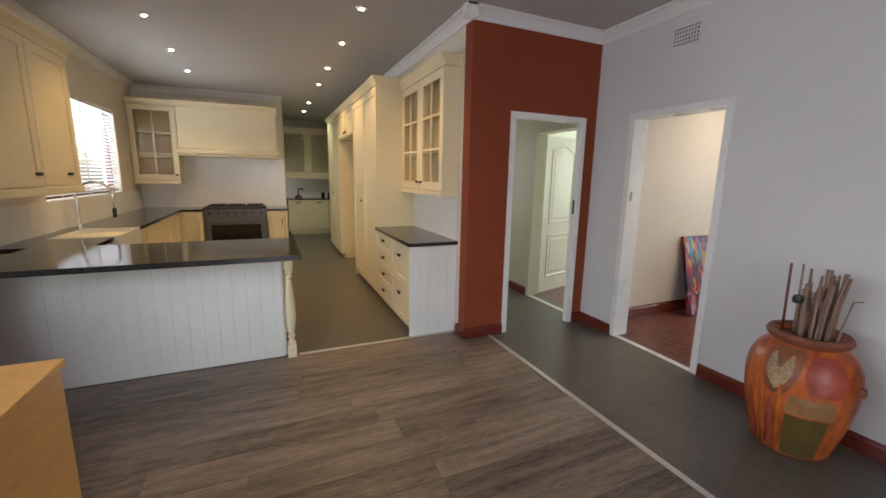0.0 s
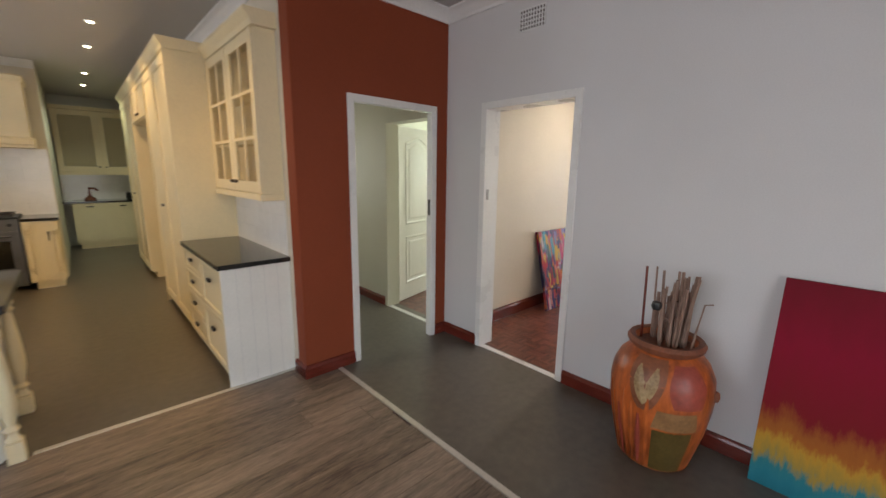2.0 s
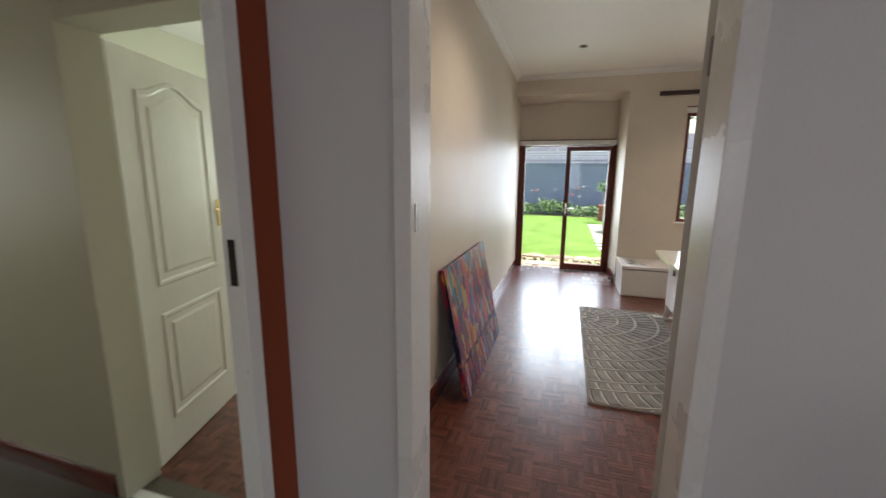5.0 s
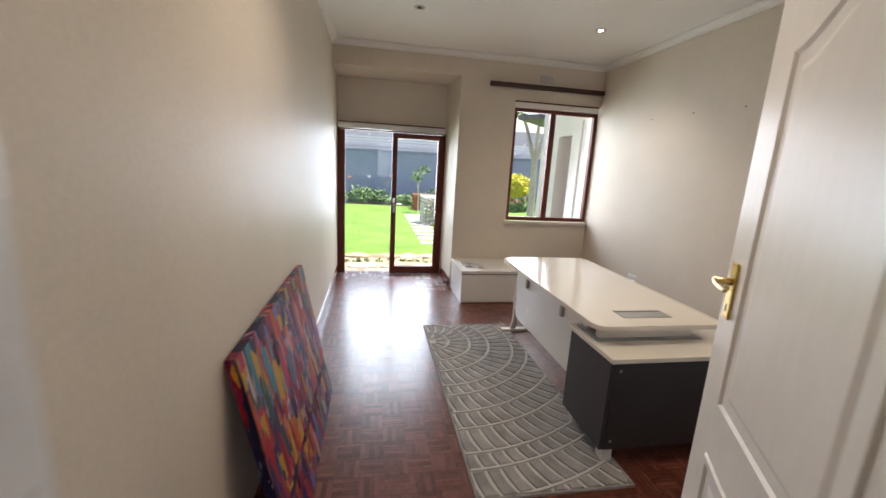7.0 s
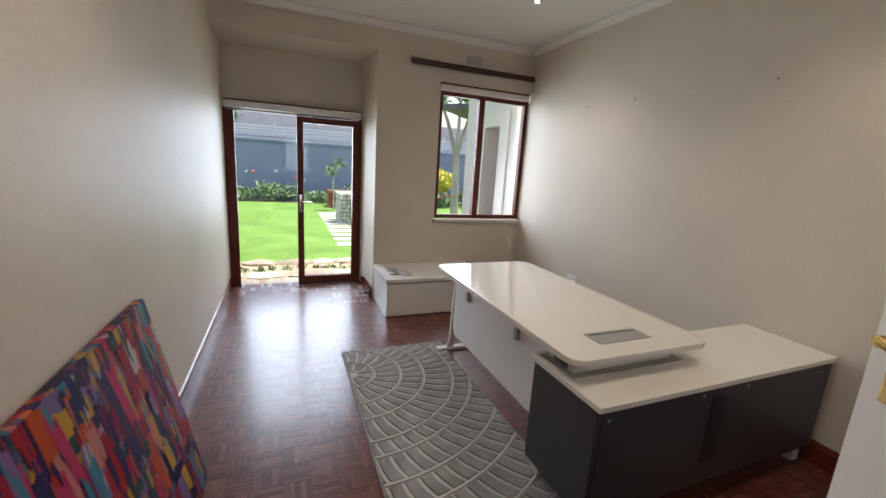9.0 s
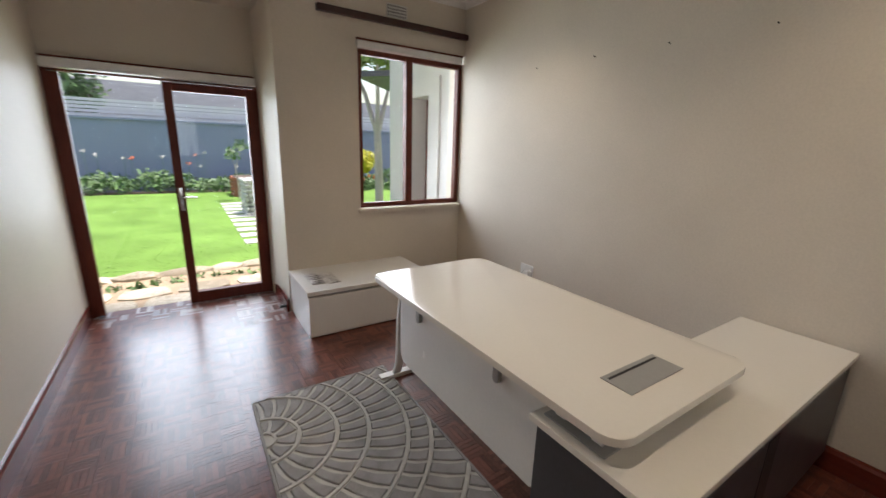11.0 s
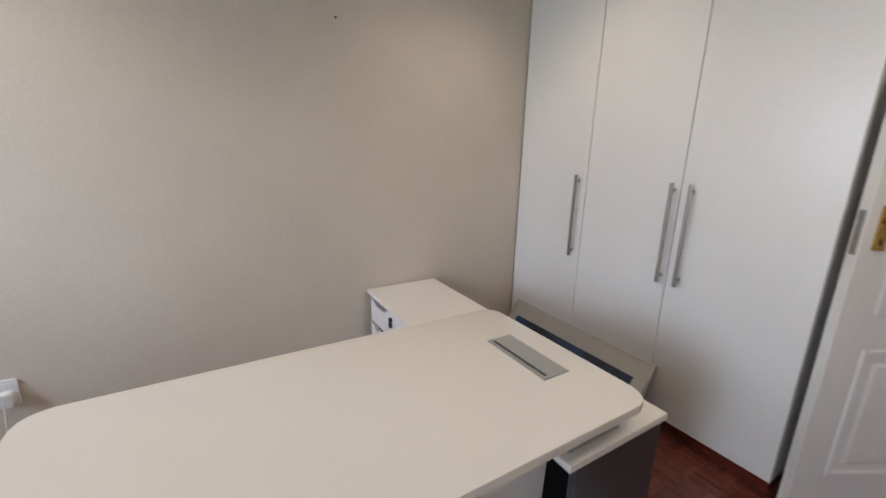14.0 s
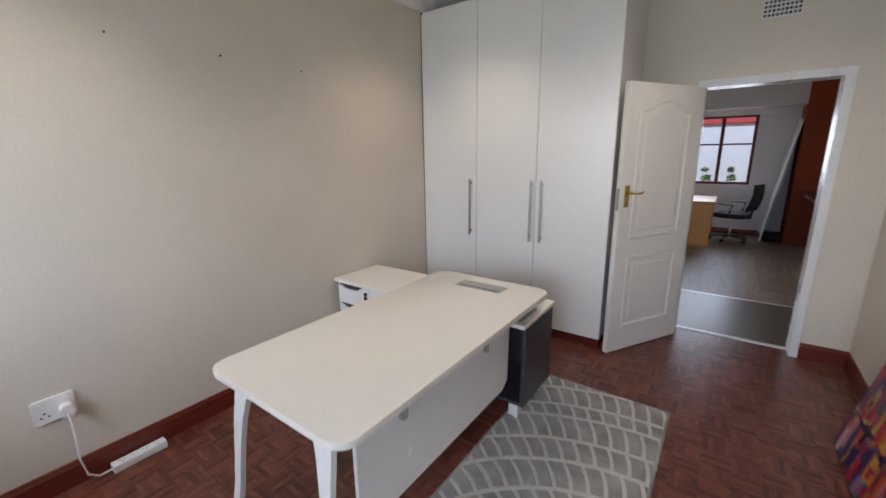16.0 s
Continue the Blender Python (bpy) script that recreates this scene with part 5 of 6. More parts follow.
def curved_leg(y, out):
    """A flat leg that bows outwards and stands on a foot."""
    pts = [(3.285, 0.72), (3.305, 0.60), (3.322, 0.48), (3.337, 0.36), (3.355, 0.24), (3.383, 0.12), (3.425, 0.0)]
    b = bmesh.new()
    rows = []
    fine = []
    for (xa, za), (xb, zb) in zip(pts, pts[1:]):
        for i in range(4):
            u = i / 4
            u2 = u * u * (3 - 2 * u) * 0.4 + u * 0.6
            fine.append((xa + (xb - xa) * u2, za + (zb - za) * u))
    fine.append(pts[-1])
    for k, (px, pz) in enumerate(fine):
        u = k / (len(fine) - 1)
        hw = 0.019 + 0.042 * (1 - u) ** 3 + 0.009 * u ** 4
        yy = y + out * (0.028 * math.sin(math.pi * min(1.0, u * 1.2)) + 0.030 * u)
        rows.append([b.verts.new((px - 0.012, yy - hw, pz)), b.verts.new((px + 0.012, yy - hw, pz)), b.verts.new((px + 0.012, yy + hw, pz)), b.verts.new((px - 0.012, yy + hw, pz))])
    for a, c in zip(rows, rows[1:]):
        for i in range(4):
            b.faces.new((a[i], a[(i + 1) % 4], c[(i + 1) % 4], c[i]))
    b.faces.new(rows[0])
    b.faces.new(rows[-1])
    return part("leg", b, M["desk_white"], dk, "curved white steel leg", True)


curved_leg(-1.585, 1)
curved_leg(-2.07, -1)
part("foot_bar", box(3.395, 3.45, -2.11, -1.44, 0.0, 0.028, 0.006), M["desk_white"], dk)
part("modesty_panel", prism([(2.07, 0.70), (3.235, 0.70)] + [(3.235 - 0.07 + 0.07 * math.cos(a), 0.30 + 0.07 * math.sin(a)) for a in [-math.pi / 2 * i / 6 for i in range(7)]] + [(2.15, 0.23), (2.09, 0.27)],
                            -1.512, -1.494, "y", 0.002), M["desk_white"], dk, "white modesty panel")
for x in (3.0, 2.36):
    part("panel_bracket", prism(rounded(x - 0.018, x + 0.018, 0.57, 0.665, 0.015, 4), -1.493, -1.475, "y", 0.002), M["grey_plastic"], dk, "silver panel bracket")
part("riser", box(1.86, 1.90, -2.05, -1.46, 0.6405, 0.7215, 0.003), M["desk_white"], dk)
part("riser", box(2.0, 2.04, -2.05, -1.46, 0.6405, 0.7215, 0.003), M["desk_white"], dk)
part("riser_plate", box(1.83, 2.06, -2.10, -1.43, 0.634, 0.6404, 0.002), M["grey_plastic"], dk)

cb = thing("return_cabinet", (1.855, -2.2, 0), "charcoal return cabinet with a white top", "cabinet")
part("cabinet_top", box(1.622, 2.092, -3.0, -1.395, 0.608, 0.633, 0.003), M["desk_top"], cb, "white gloss top")
part("end_panel", box(1.64, 2.06, -1.424, -1.402, 0.10, 0.607, 0.002), M["desk_dark"], cb)
part("back_panel", box(1.636, 1.654, -2.99, -1.425, 0.10, 0.607, 0.002), M["desk_dark"], cb)
part("base_panel", box(1.655, 2.06, -2.99, -1.425, 0.10, 0.12), M["desk_dark"], cb)
part("divider", box(1.655, 2.05, -2.42, -2.40, 0.12, 0.607), M["desk_dark"], cb)
part("end_panel", box(1.655, 2.06, -2.99, -2.972, 0.12, 0.607, 0.002), M["desk_white"], cb)
part("cable_cutout", box(1.6345, 1.636, -2.16, -2.06, 0.22, 0.56), M["black"], cb, "dark cut-out")
for y, z in ((-1.46, 0.56), (-2.0, 0.575), (-2.3, 0.575), (-2.9, 0.56), (-1.46, 0.15)):
    part("screw_cap", tube([(1.636, y, z), (1.6335, y, z)], 0.008, 10), M["grey_plastic"], cb)
for x in (1.69, 2.02):
    for y in (-1.47, -2.93):
        part("foot", box(x - 0.03, x + 0.03, y - 0.03, y + 0.03, 0.0, 0.0995, 0.003), M["desk_white"], cb, "white block foot")
for i in range(3):
    z0 = 0.125 + i * 0.16
    top = z0 + 0.155
    pts = [(-2.968, z0), (-2.63, z0), (-2.63, top), (-2.70, top), (-2.735, top - 0.018), (-2.77, top - 0.04), (-2.89, top - 0.04), (-2.93, top - 0.018), (-2.968, top - 0.010)]
    dr = part("drawer_front", prism(pts, 2.062, 2.08, "x", 0.002), M["desk_white"], cb, "white drawer front with scooped grip")
part("drawer_shadow_board", box(2.05, 2.058, -2.968, -2.43, 0.12, 0.6065), M["desk_dark"], cb)
lp = part("lock_strip", box(2.062, 2.078, -2.625, -2.43, 0.125, 0.60, 0.002), M["desk_white"], cb)
for z in (0.56, 0.53):
    part("lock", tube([(2.0795, -2.662, z), (2.092, -2.662, z)], 0.015, 14), M["black"], dr, "black lock barrel")


def clip_rect(poly, x0, x1, y0, y1):
    """The part of a polygon that lies inside an upright rectangle."""
    for ax, lim, keep in ((0, x0, 1), (0, x1, -1), (1, y0, 1), (1, y1, -1)):
        out = []
        for p, q in zip(poly, poly[1:] + poly[:1]):
            a, c = (p[ax] - lim) * keep, (q[ax] - lim) * keep
            if a >= 0:
                out.append(p)
            if a * c < 0:
                k = a / (a - c)
                out.append((p[0] + (q[0] - p[0]) * k, p[1] + (q[1] - p[1]) * k))
        poly = out
        if len(poly) < 3:
            return []
    return poly


def rug():
    """Carved rug: grey pads of pile in bands about a point on the long edge, parted by pale grooves and ridges."""
    t = thing("rug", (2.52, -1.115, 0), "grey carved-pile rug with cream fan pattern on the parquet", "rug")
    x0, x1, y0, y1 = 1.48, 3.565, -1.525, -0.695
    part("rug_base", box(x0, x1, y0, y1, 0.001, 0.010, 0.003), M["rug_line"], t, "cream woven ground")
    cx, cy = 3.20, -0.70
    rnd = random.Random(8)
    pads, ridges = bmesh.new(), bmesh.new()

    def pad(poly, lo, hi, slope, bm):
        poly = clip_rect(poly, x0 + 0.014, x1 - 0.014, y0 + 0.014, y1 - 0.014)
        if len(poly) < 3:
            return
        mx, my = sum(p[0] for p in poly) / len(poly), sum(p[1] for p in poly) / len(poly)
        a = [bm.verts.new((px, py, lo)) for px, py in poly]
        b = []
        for px, py in poly:
            d = Vector((mx - px, my - py))
            d = d.normalized() * min(slope, d.length * 0.5) if d.length > 1e-6 else d
            b.append(bm.verts.new((px + d.x, py + d.y, hi)))
        bm.faces.new(b)
        for k in range(len(a)):
            bm.faces.new((a[k], a[(k + 1) % len(a)], b[(k + 1) % len(a)], b[k]))
    r, band = 0.055, 0
    while r < 2.1:
        w = (0.12, 0.19, 0.165, 0.205)[band % 4]
        ra, rb = r + 0.011, r + w - 0.011
        length = 0.062 + 0.022 * min(1.0, r)
        k = max(3, int(math.pi * (r + w / 2) / length))
        off = rnd.random()
        lean = 0.14 * w / max(r + w / 2, 0.12)
        for j in range(-2, k + 2):
            a0, a1 = math.pi + math.pi * (j + off) / k, math.pi + math.pi * (j + 1 + off) / k
            poly = []
            g = 0.0095
            for u in range(5):
                v = u / 4
                rr = ra + (rb - ra) * v
                poly.append((cx + rr * math.cos(a0 + g / rr + lean * v * v), cy + rr * math.sin(a0 + g / rr + lean * v * v)))
            for u in range(4, -1, -1):
                v = u / 4
                rr = ra + (rb - ra) * v
                poly.append((cx + rr * math.cos(a1 - g / rr + lean * v * v), cy + rr * math.sin(a1 - g / rr + lean * v * v)))
            pad(poly, 0.0095, 0.0165 + rnd.uniform(0, 0.0015), 0.006, pads)
        n = 60
        for j in range(n):
            a0, a1 = math.pi + math.pi * j / n, math.pi + math.pi * (j + 1) / n
            q = [(cx + rr * math.cos(a), cy + rr * math.sin(a)) for rr, a in ((r - 0.007, a0), (r + 0.007, a0), (r + 0.007, a1), (r - 0.007, a1))]
            before = len(ridges.faces)
            pad(q, 0.0095, 0.0195, 0.0, ridges)
            if before and (len(ridges.faces) == before or j == n - 1):
                bmesh.ops.remove_doubles(ridges, verts=ridges.verts[:], dist=0.0004)
                part("fan_ridge", ridges, M["rug_line"], t, "cream raised arc of the fan")
                ridges = bmesh.new()
        r += w
        band += 1
    tagged(part("pile_block", pads, M["rug"], t, "grey pads of cut pile"), kind="stuff")
    for bx in ((x0, x1, y0, y0 + 0.012), (x0, x1, y1 - 0.012, y1), (x0, x0 + 0.012, y0 + 0.012, y1 - 0.012), (x1 - 0.012, x1, y0 + 0.012, y1 - 0.012)):
        part("bound_edge", box(*bx, 0.0101, 0.0135), M["rug"], t)


rug()

lc = thing("low_cabinet", (4.45, -1.75, 0), "low white gloss storage cabinet below the window", "cabinet")
part("carcass", box(4.225, 4.835, -2.285, -1.205, 0.0, 0.338, 0.003), M["desk_white"], lc)
part("top", box(4.205, 4.838, -2.30, -1.195, 0.352, 0.388, 0.004), M["desk_white"], lc)
part("shadow_gap", box(4.235, 4.83, -2.28, -1.21, 0.338, 0.352), M["black"], lc, "dark gap under the top")
part("drawer_front", box(4.205, 4.224, -2.28, -1.205, 0.015, 0.335, 0.003), M["desk_white"], lc)
mg = thing("magazine", (4.46, -1.39, 0.389), "open glossy magazine lying on the low cabinet", "magazine")
for k, (a, b2) in enumerate(((-1.50, -1.392), (-1.388, -1.28))):
    bm = bmesh.new()
    rows = []
    for i in range(7):
        u = i / 6
        y = a + (b2 - a) * u
        h = 0.389 + 0.010 * math.sin(math.pi * (u * 0.8 + (0.2 if k == 0 else 0.0))) + 0.001
        rows.append([bm.verts.new((4.33 + 0.03 * k, y, 0.3885)), bm.verts.new((4.60 + 0.03 * k, y, 0.3885)), bm.verts.new((4.60 + 0.03 * k, y, h)), bm.verts.new((4.33 + 0.03 * k, y, h))])
    for p, q in zip(rows, rows[1:]):
        for i in range(4):
            bm.faces.new((p[i], p[(i + 1) % 4], q[(i + 1) % 4], q[i]))
    bm.faces.new(rows[0])
    bm.faces.new(rows[-1])
    part("page", bm, M["paper"], mg, "", True)
for i in range(5):
    part("text_bar", box(4.36 + i * 0.045, 4.375 + i * 0.045, -1.37, -1.30, 0.4005, 0.4008), M["iron"], mg)

# wardrobe
wd = thing("built_in_wardrobe", (0.52, -2.14, 0), "white built-in wardrobe with three tall doors", "wardrobe")
part("carcass", box(0.155, 0.882, -3.015, -1.275, 0.095, 2.80, 0.002), M["wardrobe"], wd)
part("plinth", box(0.2, 0.84, -3.01, -1.29, 0, 0.095), M["skirting"], wd, "dark recessed plinth")
for y0, y1, hy in ((-3.01, -2.422, -2.475), (-2.418, -1.862, -1.89), (-1.858, -1.275, -1.80)):
    dr = part("door", box(0.884, 0.904, y0, y1, 0.095, 2.775, 0.0015), M["wardrobe"], wd)
    bm = box(0.932, 0.944, hy - 0.008, hy + 0.008, 0.84, 1.345, 0.002)
    for z in (0.875, 1.31):
        box(0.904, 0.934, hy - 0.006, hy + 0.006, z - 0.008, z + 0.008, 0, bm)
    part("handle", bm, M["steel"], dr, "slim square steel bar handle")
# dark strip laid in the corner as the shade between wardrobe and wall
part("corner_filler", box(0.86, 0.90, -3.0195, -3.013, 0.0, 2.80), M["iron"], wd, "dark shadow joint at the wall")

# framed photograph leaning behind the return cabinet
pf = thing("framed_photograph", label="dark blue framed photograph leaning on the wardrobe", category="picture")
part("mount", box(-0.535, 0.535, -0.012, 0.0, 0.0, 0.46, 0.002), M["mat_board"], pf)
part("photo", box(-0.47, 0.47, -0.0145, -0.0125, 0.05, 0.355), M["photo"], pf, "dark blue city photograph")
for x0, x1, z0, z1 in ((-0.545, 0.545, 0.0, 0.012), (-0.545, 0.545, 0.452, 0.464), (-0.545, -0.533, 0.012, 0.452), (0.533, 0.545, 0.012, 0.452)):
    part("frame_bar", box(x0, x1, -0.018, 0.004, z0, z1, 0.002), M["mat_board"], pf)
tilt_a = math.asin(0.37 / 0.464)
pf.matrix_basis = Matrix.Translation((1.19, -2.37, 0.004)) @ Euler((0, 0, radians(90))).to_matrix().to_4x4() @ pose(0, 0, 0, -(90 - math.degrees(tilt_a)), 0, 0)

# colourful canvas on the side wall
ac = thing("colourful_painting", label="bright streaked abstract canvas leaning on the wall", category="painting")
part("canvas", prism([(-0.62, 0.235), (0.62, 0.265), (0.62, 0.90), (-0.62, 0.90)], -0.035, -0.0005, "y", 0.003), M["art_bright"], ac)
part("lower_canvas", prism([(-0.62, 0.0), (0.62, 0.0), (0.62, 0.263), (-0.62, 0.233)], -0.033, -0.0015, "y", 0.003), M["art_low"], ac, "darker lower band")
def paint_stroke():
    """Thick palette-knife dabs laid over one another, tall and ragged, each of one colour."""
    r = random.Random(31)
    b = bmesh.new()
    for i in range(560):
        w, h = r.uniform(0.018, 0.062), r.uniform(0.05, 0.27)
        cx = r.uniform(-0.61, 0.61)
        foot = 0.255 if i > 130 else 0.0
        top = 0.895 if i > 130 else 0.225
        cz = r.uniform(foot + 0.02, top - 0.02)
        lean = r.uniform(-0.08, 0.08)
        y = -0.0356 - 0.0022 * r.random()
        k = 5
        up = [(cx - w / 2 + w * j / k + lean * h / 2, cz + h / 2 + r.uniform(-0.18, 0.05) * h) for j in range(k + 1)]
        lo = [(cx - w / 2 + w * j / k - lean * h / 2, cz - h / 2 + r.uniform(-0.05, 0.18) * h) for j in range(k + 1)]
        poly = clip_rect(lo + up[::-1], -0.615, 0.615, foot + 0.004, top)
        if len(poly) > 2:
            b.faces.new([b.verts.new((px, y, pz)) for px, pz in poly])
    o = part("paint_stroke", b, M["stroke"], ac, "thick many-coloured paint strokes")
    tagged(o, "thick many-coloured paint strokes", kind="stuff")


paint_stroke()
ac.matrix_basis = Matrix.Translation((1.87, 0.095, 0.0)) @ pose(0, 0, 0, -math.degrees(math.asin(0.185 / 0.90)), 0, 0)


def socket(x, z, plug):
    t = thing("wall_socket", (x, -3.02, z), "white double wall socket with a plug in it", "socket")
    part("plate", prism(rounded(x - 0.075, x + 0.075, z - 0.06, z + 0.06, 0.012, 4), -3.0195, -3.009, "y", 0.003), M["plastic_white"], t)
    for dx in (-0.04, 0.04):
        part("switch", box(x + dx - 0.012, x + dx + 0.012, -3.009, -3.005, z + 0.022, z + 0.045, 0.002), M["plastic_white"], t)
    for dx, dz in ((0.022, -0.006), (0.05, -0.006), (0.036, 0.012)):
        part("pin_hole", tube([(x + dx, -3.009, z + dz - 0.02), (x + dx, -3.0085, z + dz - 0.02)], 0.005, 8), M["black"], t)
    if plug:
        part("plug", prism(rounded(x - 0.065, x - 0.012, z - 0.05, z + 0.012, 0.018, 4), -3.009, -2.965, "y", 0.005), M["plastic_white"], t, "white plug")


socket(3.735, 0.43, True)
ps = thing("power_strip", (3.49, -2.955, 0), "white extension lead on the floor by the skirting", "extension lead")
part("strip_body", box(3.36, 3.60, -2.985, -2.93, 0.0, 0.042, 0.008), M["plastic_white"], ps)
for i in range(4):
    cx = 3.40 + i * 0.052
    for dx, dy in ((-0.009, -0.006), (0.009, -0.006), (0, 0.011)):
        part("pin_hole", tube([(cx + dx, -2.957 + dy, 0.0421), (cx + dx, -2.957 + dy, 0.0426)], 0.0035, 6), M["black"], ps)
part("cable", tube([(3.70, -2.965, 0.40), (3.70, -2.94, 0.30), (3.705, -2.95, 0.16), (3.69, -2.95, 0.06), (3.65, -2.955, 0.02), (3.60, -2.957, 0.02)], 0.0045, 8), M["plastic_white"], ps, "white flex", True)
for x, z in ((2.215, 2.116), (2.74, 2.122), (3.263, 2.132), (3.815, 2.131)):
    s = thing("picture_screw", (x, -3.02, z), "small bare picture screw in the wall", "screw", "picture screws")
    part("screw", tube([(x, -3.02, z), (x, -3.004, z + 0.002)], 0.0035, 8), M["iron"], s)
ls = thing("light_switch", (0.22, 0.285, 1.32), "white light switch plate on the wall", "light switch")
part("plate", box(0.19, 0.265, 0.276, 0.2845, 1.25, 1.37, 0.003), M["plastic_white"], ls)
part("rocker", box(0.218, 0.238, 0.272, 0.276, 1.30, 1.34, 0.002), M["plastic_white"], ls)
dm = thing("door_stop", (4.86, -1.16, 0.05), "small black door stop on the recess skirting", "door stop")
part("stop", tube([(4.87, -1.165, 0.05), (4.87, -1.11, 0.05)], 0.013, 10), M["black"], dm)

# ---- living room things ----
def clay_pot():
    x, y = -0.285, -1.61
    t = thing("clay_pot", (x, y, 0), "large orange glazed clay pot with carved panels", "pot")
    prof = [(0.02, 0.0), (0.165, 0.0), (0.178, 0.012), (0.20, 0.10), (0.228, 0.22), (0.247, 0.34), (0.252, 0.43), (0.243, 0.51), (0.215, 0.575), (0.178, 0.615), (0.158, 0.632),
            (0.160, 0.645), (0.176, 0.66), (0.180, 0.672), (0.170, 0.684), (0.150, 0.680), (0.135, 0.655), (0.15, 0.61), (0.2, 0.53), (0.22, 0.40), (0.17, 0.06), (0.02, 0.05)]
    b = bmesh.new()
    lathe(prof, x, y, 40, b)
    part("body", b, M["clay"], t, "", True)
    rimb = lathe([(0.162, 0.634), (0.183, 0.655), (0.188, 0.672), (0.176, 0.690), (0.150, 0.686), (0.150, 0.65)], x, y, 36)
    part("rim", rimb, M["clay_rim"], t, "raw clay rim", True)

    def patch(nm, a0, a1, z0, z1, m, shape, lab, lean=0.0, rise=0.0035):
        bm = bmesh.new()
        nu, nv = 10, 10
        grid = []
        pr = [q for q in prof[1:11]]

        def rad(z):
            for (ra, za), (rb, zb) in zip(pr, pr[1:]):
                if za <= z <= zb:
                    return ra + (rb - ra) * (z - za) / max(zb - za, 1e-5)
            return pr[-1][0]
        for i in range(nu + 1):
            u = i / nu
            row = []
            for j in range(nv + 1):
                v = j / nv
                half = shape(v)
                a = radians((a0 + a1) / 2 + lean * v + (a1 - a0) / 2 * (2 * u - 1) * half)
                z = z0 + (z1 - z0) * v
                lift = 0.004 * (1 - abs(2 * u - 1)) + rise
                row.append(bm.verts.new((x + (rad(z) + lift) * math.cos(a), y + (rad(z) + lift) * math.sin(a), z)))
            grid.append(row)
        for i in range(nu):
            for j in range(nv):
                bm.faces.new((grid[i][j], grid[i + 1][j], grid[i + 1][j + 1], grid[i][j + 1]))
        part(nm, bm, M[m], t, lab, True)
    patch("shoulder_glaze", 158, 204, 0.37, 0.625, "clay_dull", lambda v: 0.25 + 0.75 * math.sin(math.pi / 2 * v) ** 0.7, "dull brown heart-shaped glaze", 0.0, 0.0012)
    patch("shoulder_glaze", 206, 250, 0.41, 0.61, "clay_rose", lambda v: 0.7 + 0.3 * math.sin(math.pi * v), "rose red glaze", 0.0, 0.0012)
    for lean in (-11, 11):
        patch("leaf_relief", 173, 188, 0.40, 0.59, "clay_leaf", lambda v: 0.08 + 0.92 * math.sin(math.pi * min(1, v * 0.95 + 0.03)) ** 0.8, "carved buff leaf", lean)
    patch("olive_panel", 193, 238, 0.02, 0.275, "clay_olive", lambda v: 1.0, "dark olive glazed panel")
    patch("buff_panel", 191, 243, 0.285, 0.39, "clay_buff", lambda v: 1.0 - 0.2 * v, "buff scratched panel")
    for k in range(7):
        patch("rib", 128 + k * 9, 135 + k * 9, 0.02 + 0.015 * (k % 2), 0.44 - 0.05 * (k % 3), "clay_rose" if k % 3 == 2 else "clay", lambda v: 0.35 + 0.65 * math.sin(math.pi * (0.12 + 0.85 * v)), "raised vertical rib")
    lug = lathe([(0.005, 0.41), (0.022, 0.418), (0.026, 0.44), (0.022, 0.462), (0.005, 0.47)], x + 0.02, y - 0.243, 12)
    part("lug", lug, M["clay_rim"], t, "small clay lug", True)
    rnd = random.Random(11)
    bunch = thing("dry_sticks", (x, y, 0.3), "bundle of bare dry sticks standing in the pot", "sticks")
    for i in range(32):
        a = rnd.uniform(0, 2 * math.pi)
        r0, r1 = rnd.uniform(0, 0.08), rnd.uniform(0.0, 0.105)
        top = rnd.uniform(0.88, 1.05)
        a2 = a + rnd.uniform(-0.4, 0.4)
        p0 = Vector((x + r0 * math.cos(a), y + r0 * math.sin(a), 0.10))
        p1 = Vector((x + 0.03 + r1 * math.cos(a2), y - 0.01 + r1 * 1.1 * math.sin(a2), top))
        pts = [p0.lerp(p1, k / 5) + Vector((rnd.uniform(-1, 1), rnd.uniform(-1, 1), 0)) * 0.006 * (0 < k < 5) for k in range(6)]
        rr = rnd.uniform(0.006, 0.012)
        b = tube(pts, rr, 7, taper=rr * 0.8)
        if i % 3 == 0:
            k = pts[4]
            d = Vector((rnd.uniform(-1, 1), rnd.uniform(-1, 1), 0.6)).normalized()
            tube([k, k + d * 0.05, k + d * 0.075 + Vector((0, 0, 0.015))], 0.006, 6, b, 0.003)
        part("stick", b, M["stick"], bunch, "", True)
    b = tube([(x, y + 0.08, 0.10), (x - 0.0, y + 0.125, 0.62), (x, y + 0.135, 1.05)], 0.007, 7)
    part("stick", b, M["skirting"], bunch, "thin dark red cane", True)
    b = tube([(x, y - 0.07, 0.15), (x, y - 0.13, 0.75), (x + 0.01, y - 0.15, 0.90), (x + 0.01, y - 0.185, 0.91)], 0.006, 6, taper=0.004)
    part("stick", b, M["stick"], bunch, "thin bent twig", True)
    kb = lathe([(0.004, 0.85), (0.02, 0.855), (0.026, 0.875), (0.02, 0.895), (0.004, 0.90)], x - 0.10, y + 0.035, 10)
    part("seed_pod", kb, M["black"], bunch, "small black seed pod", True)


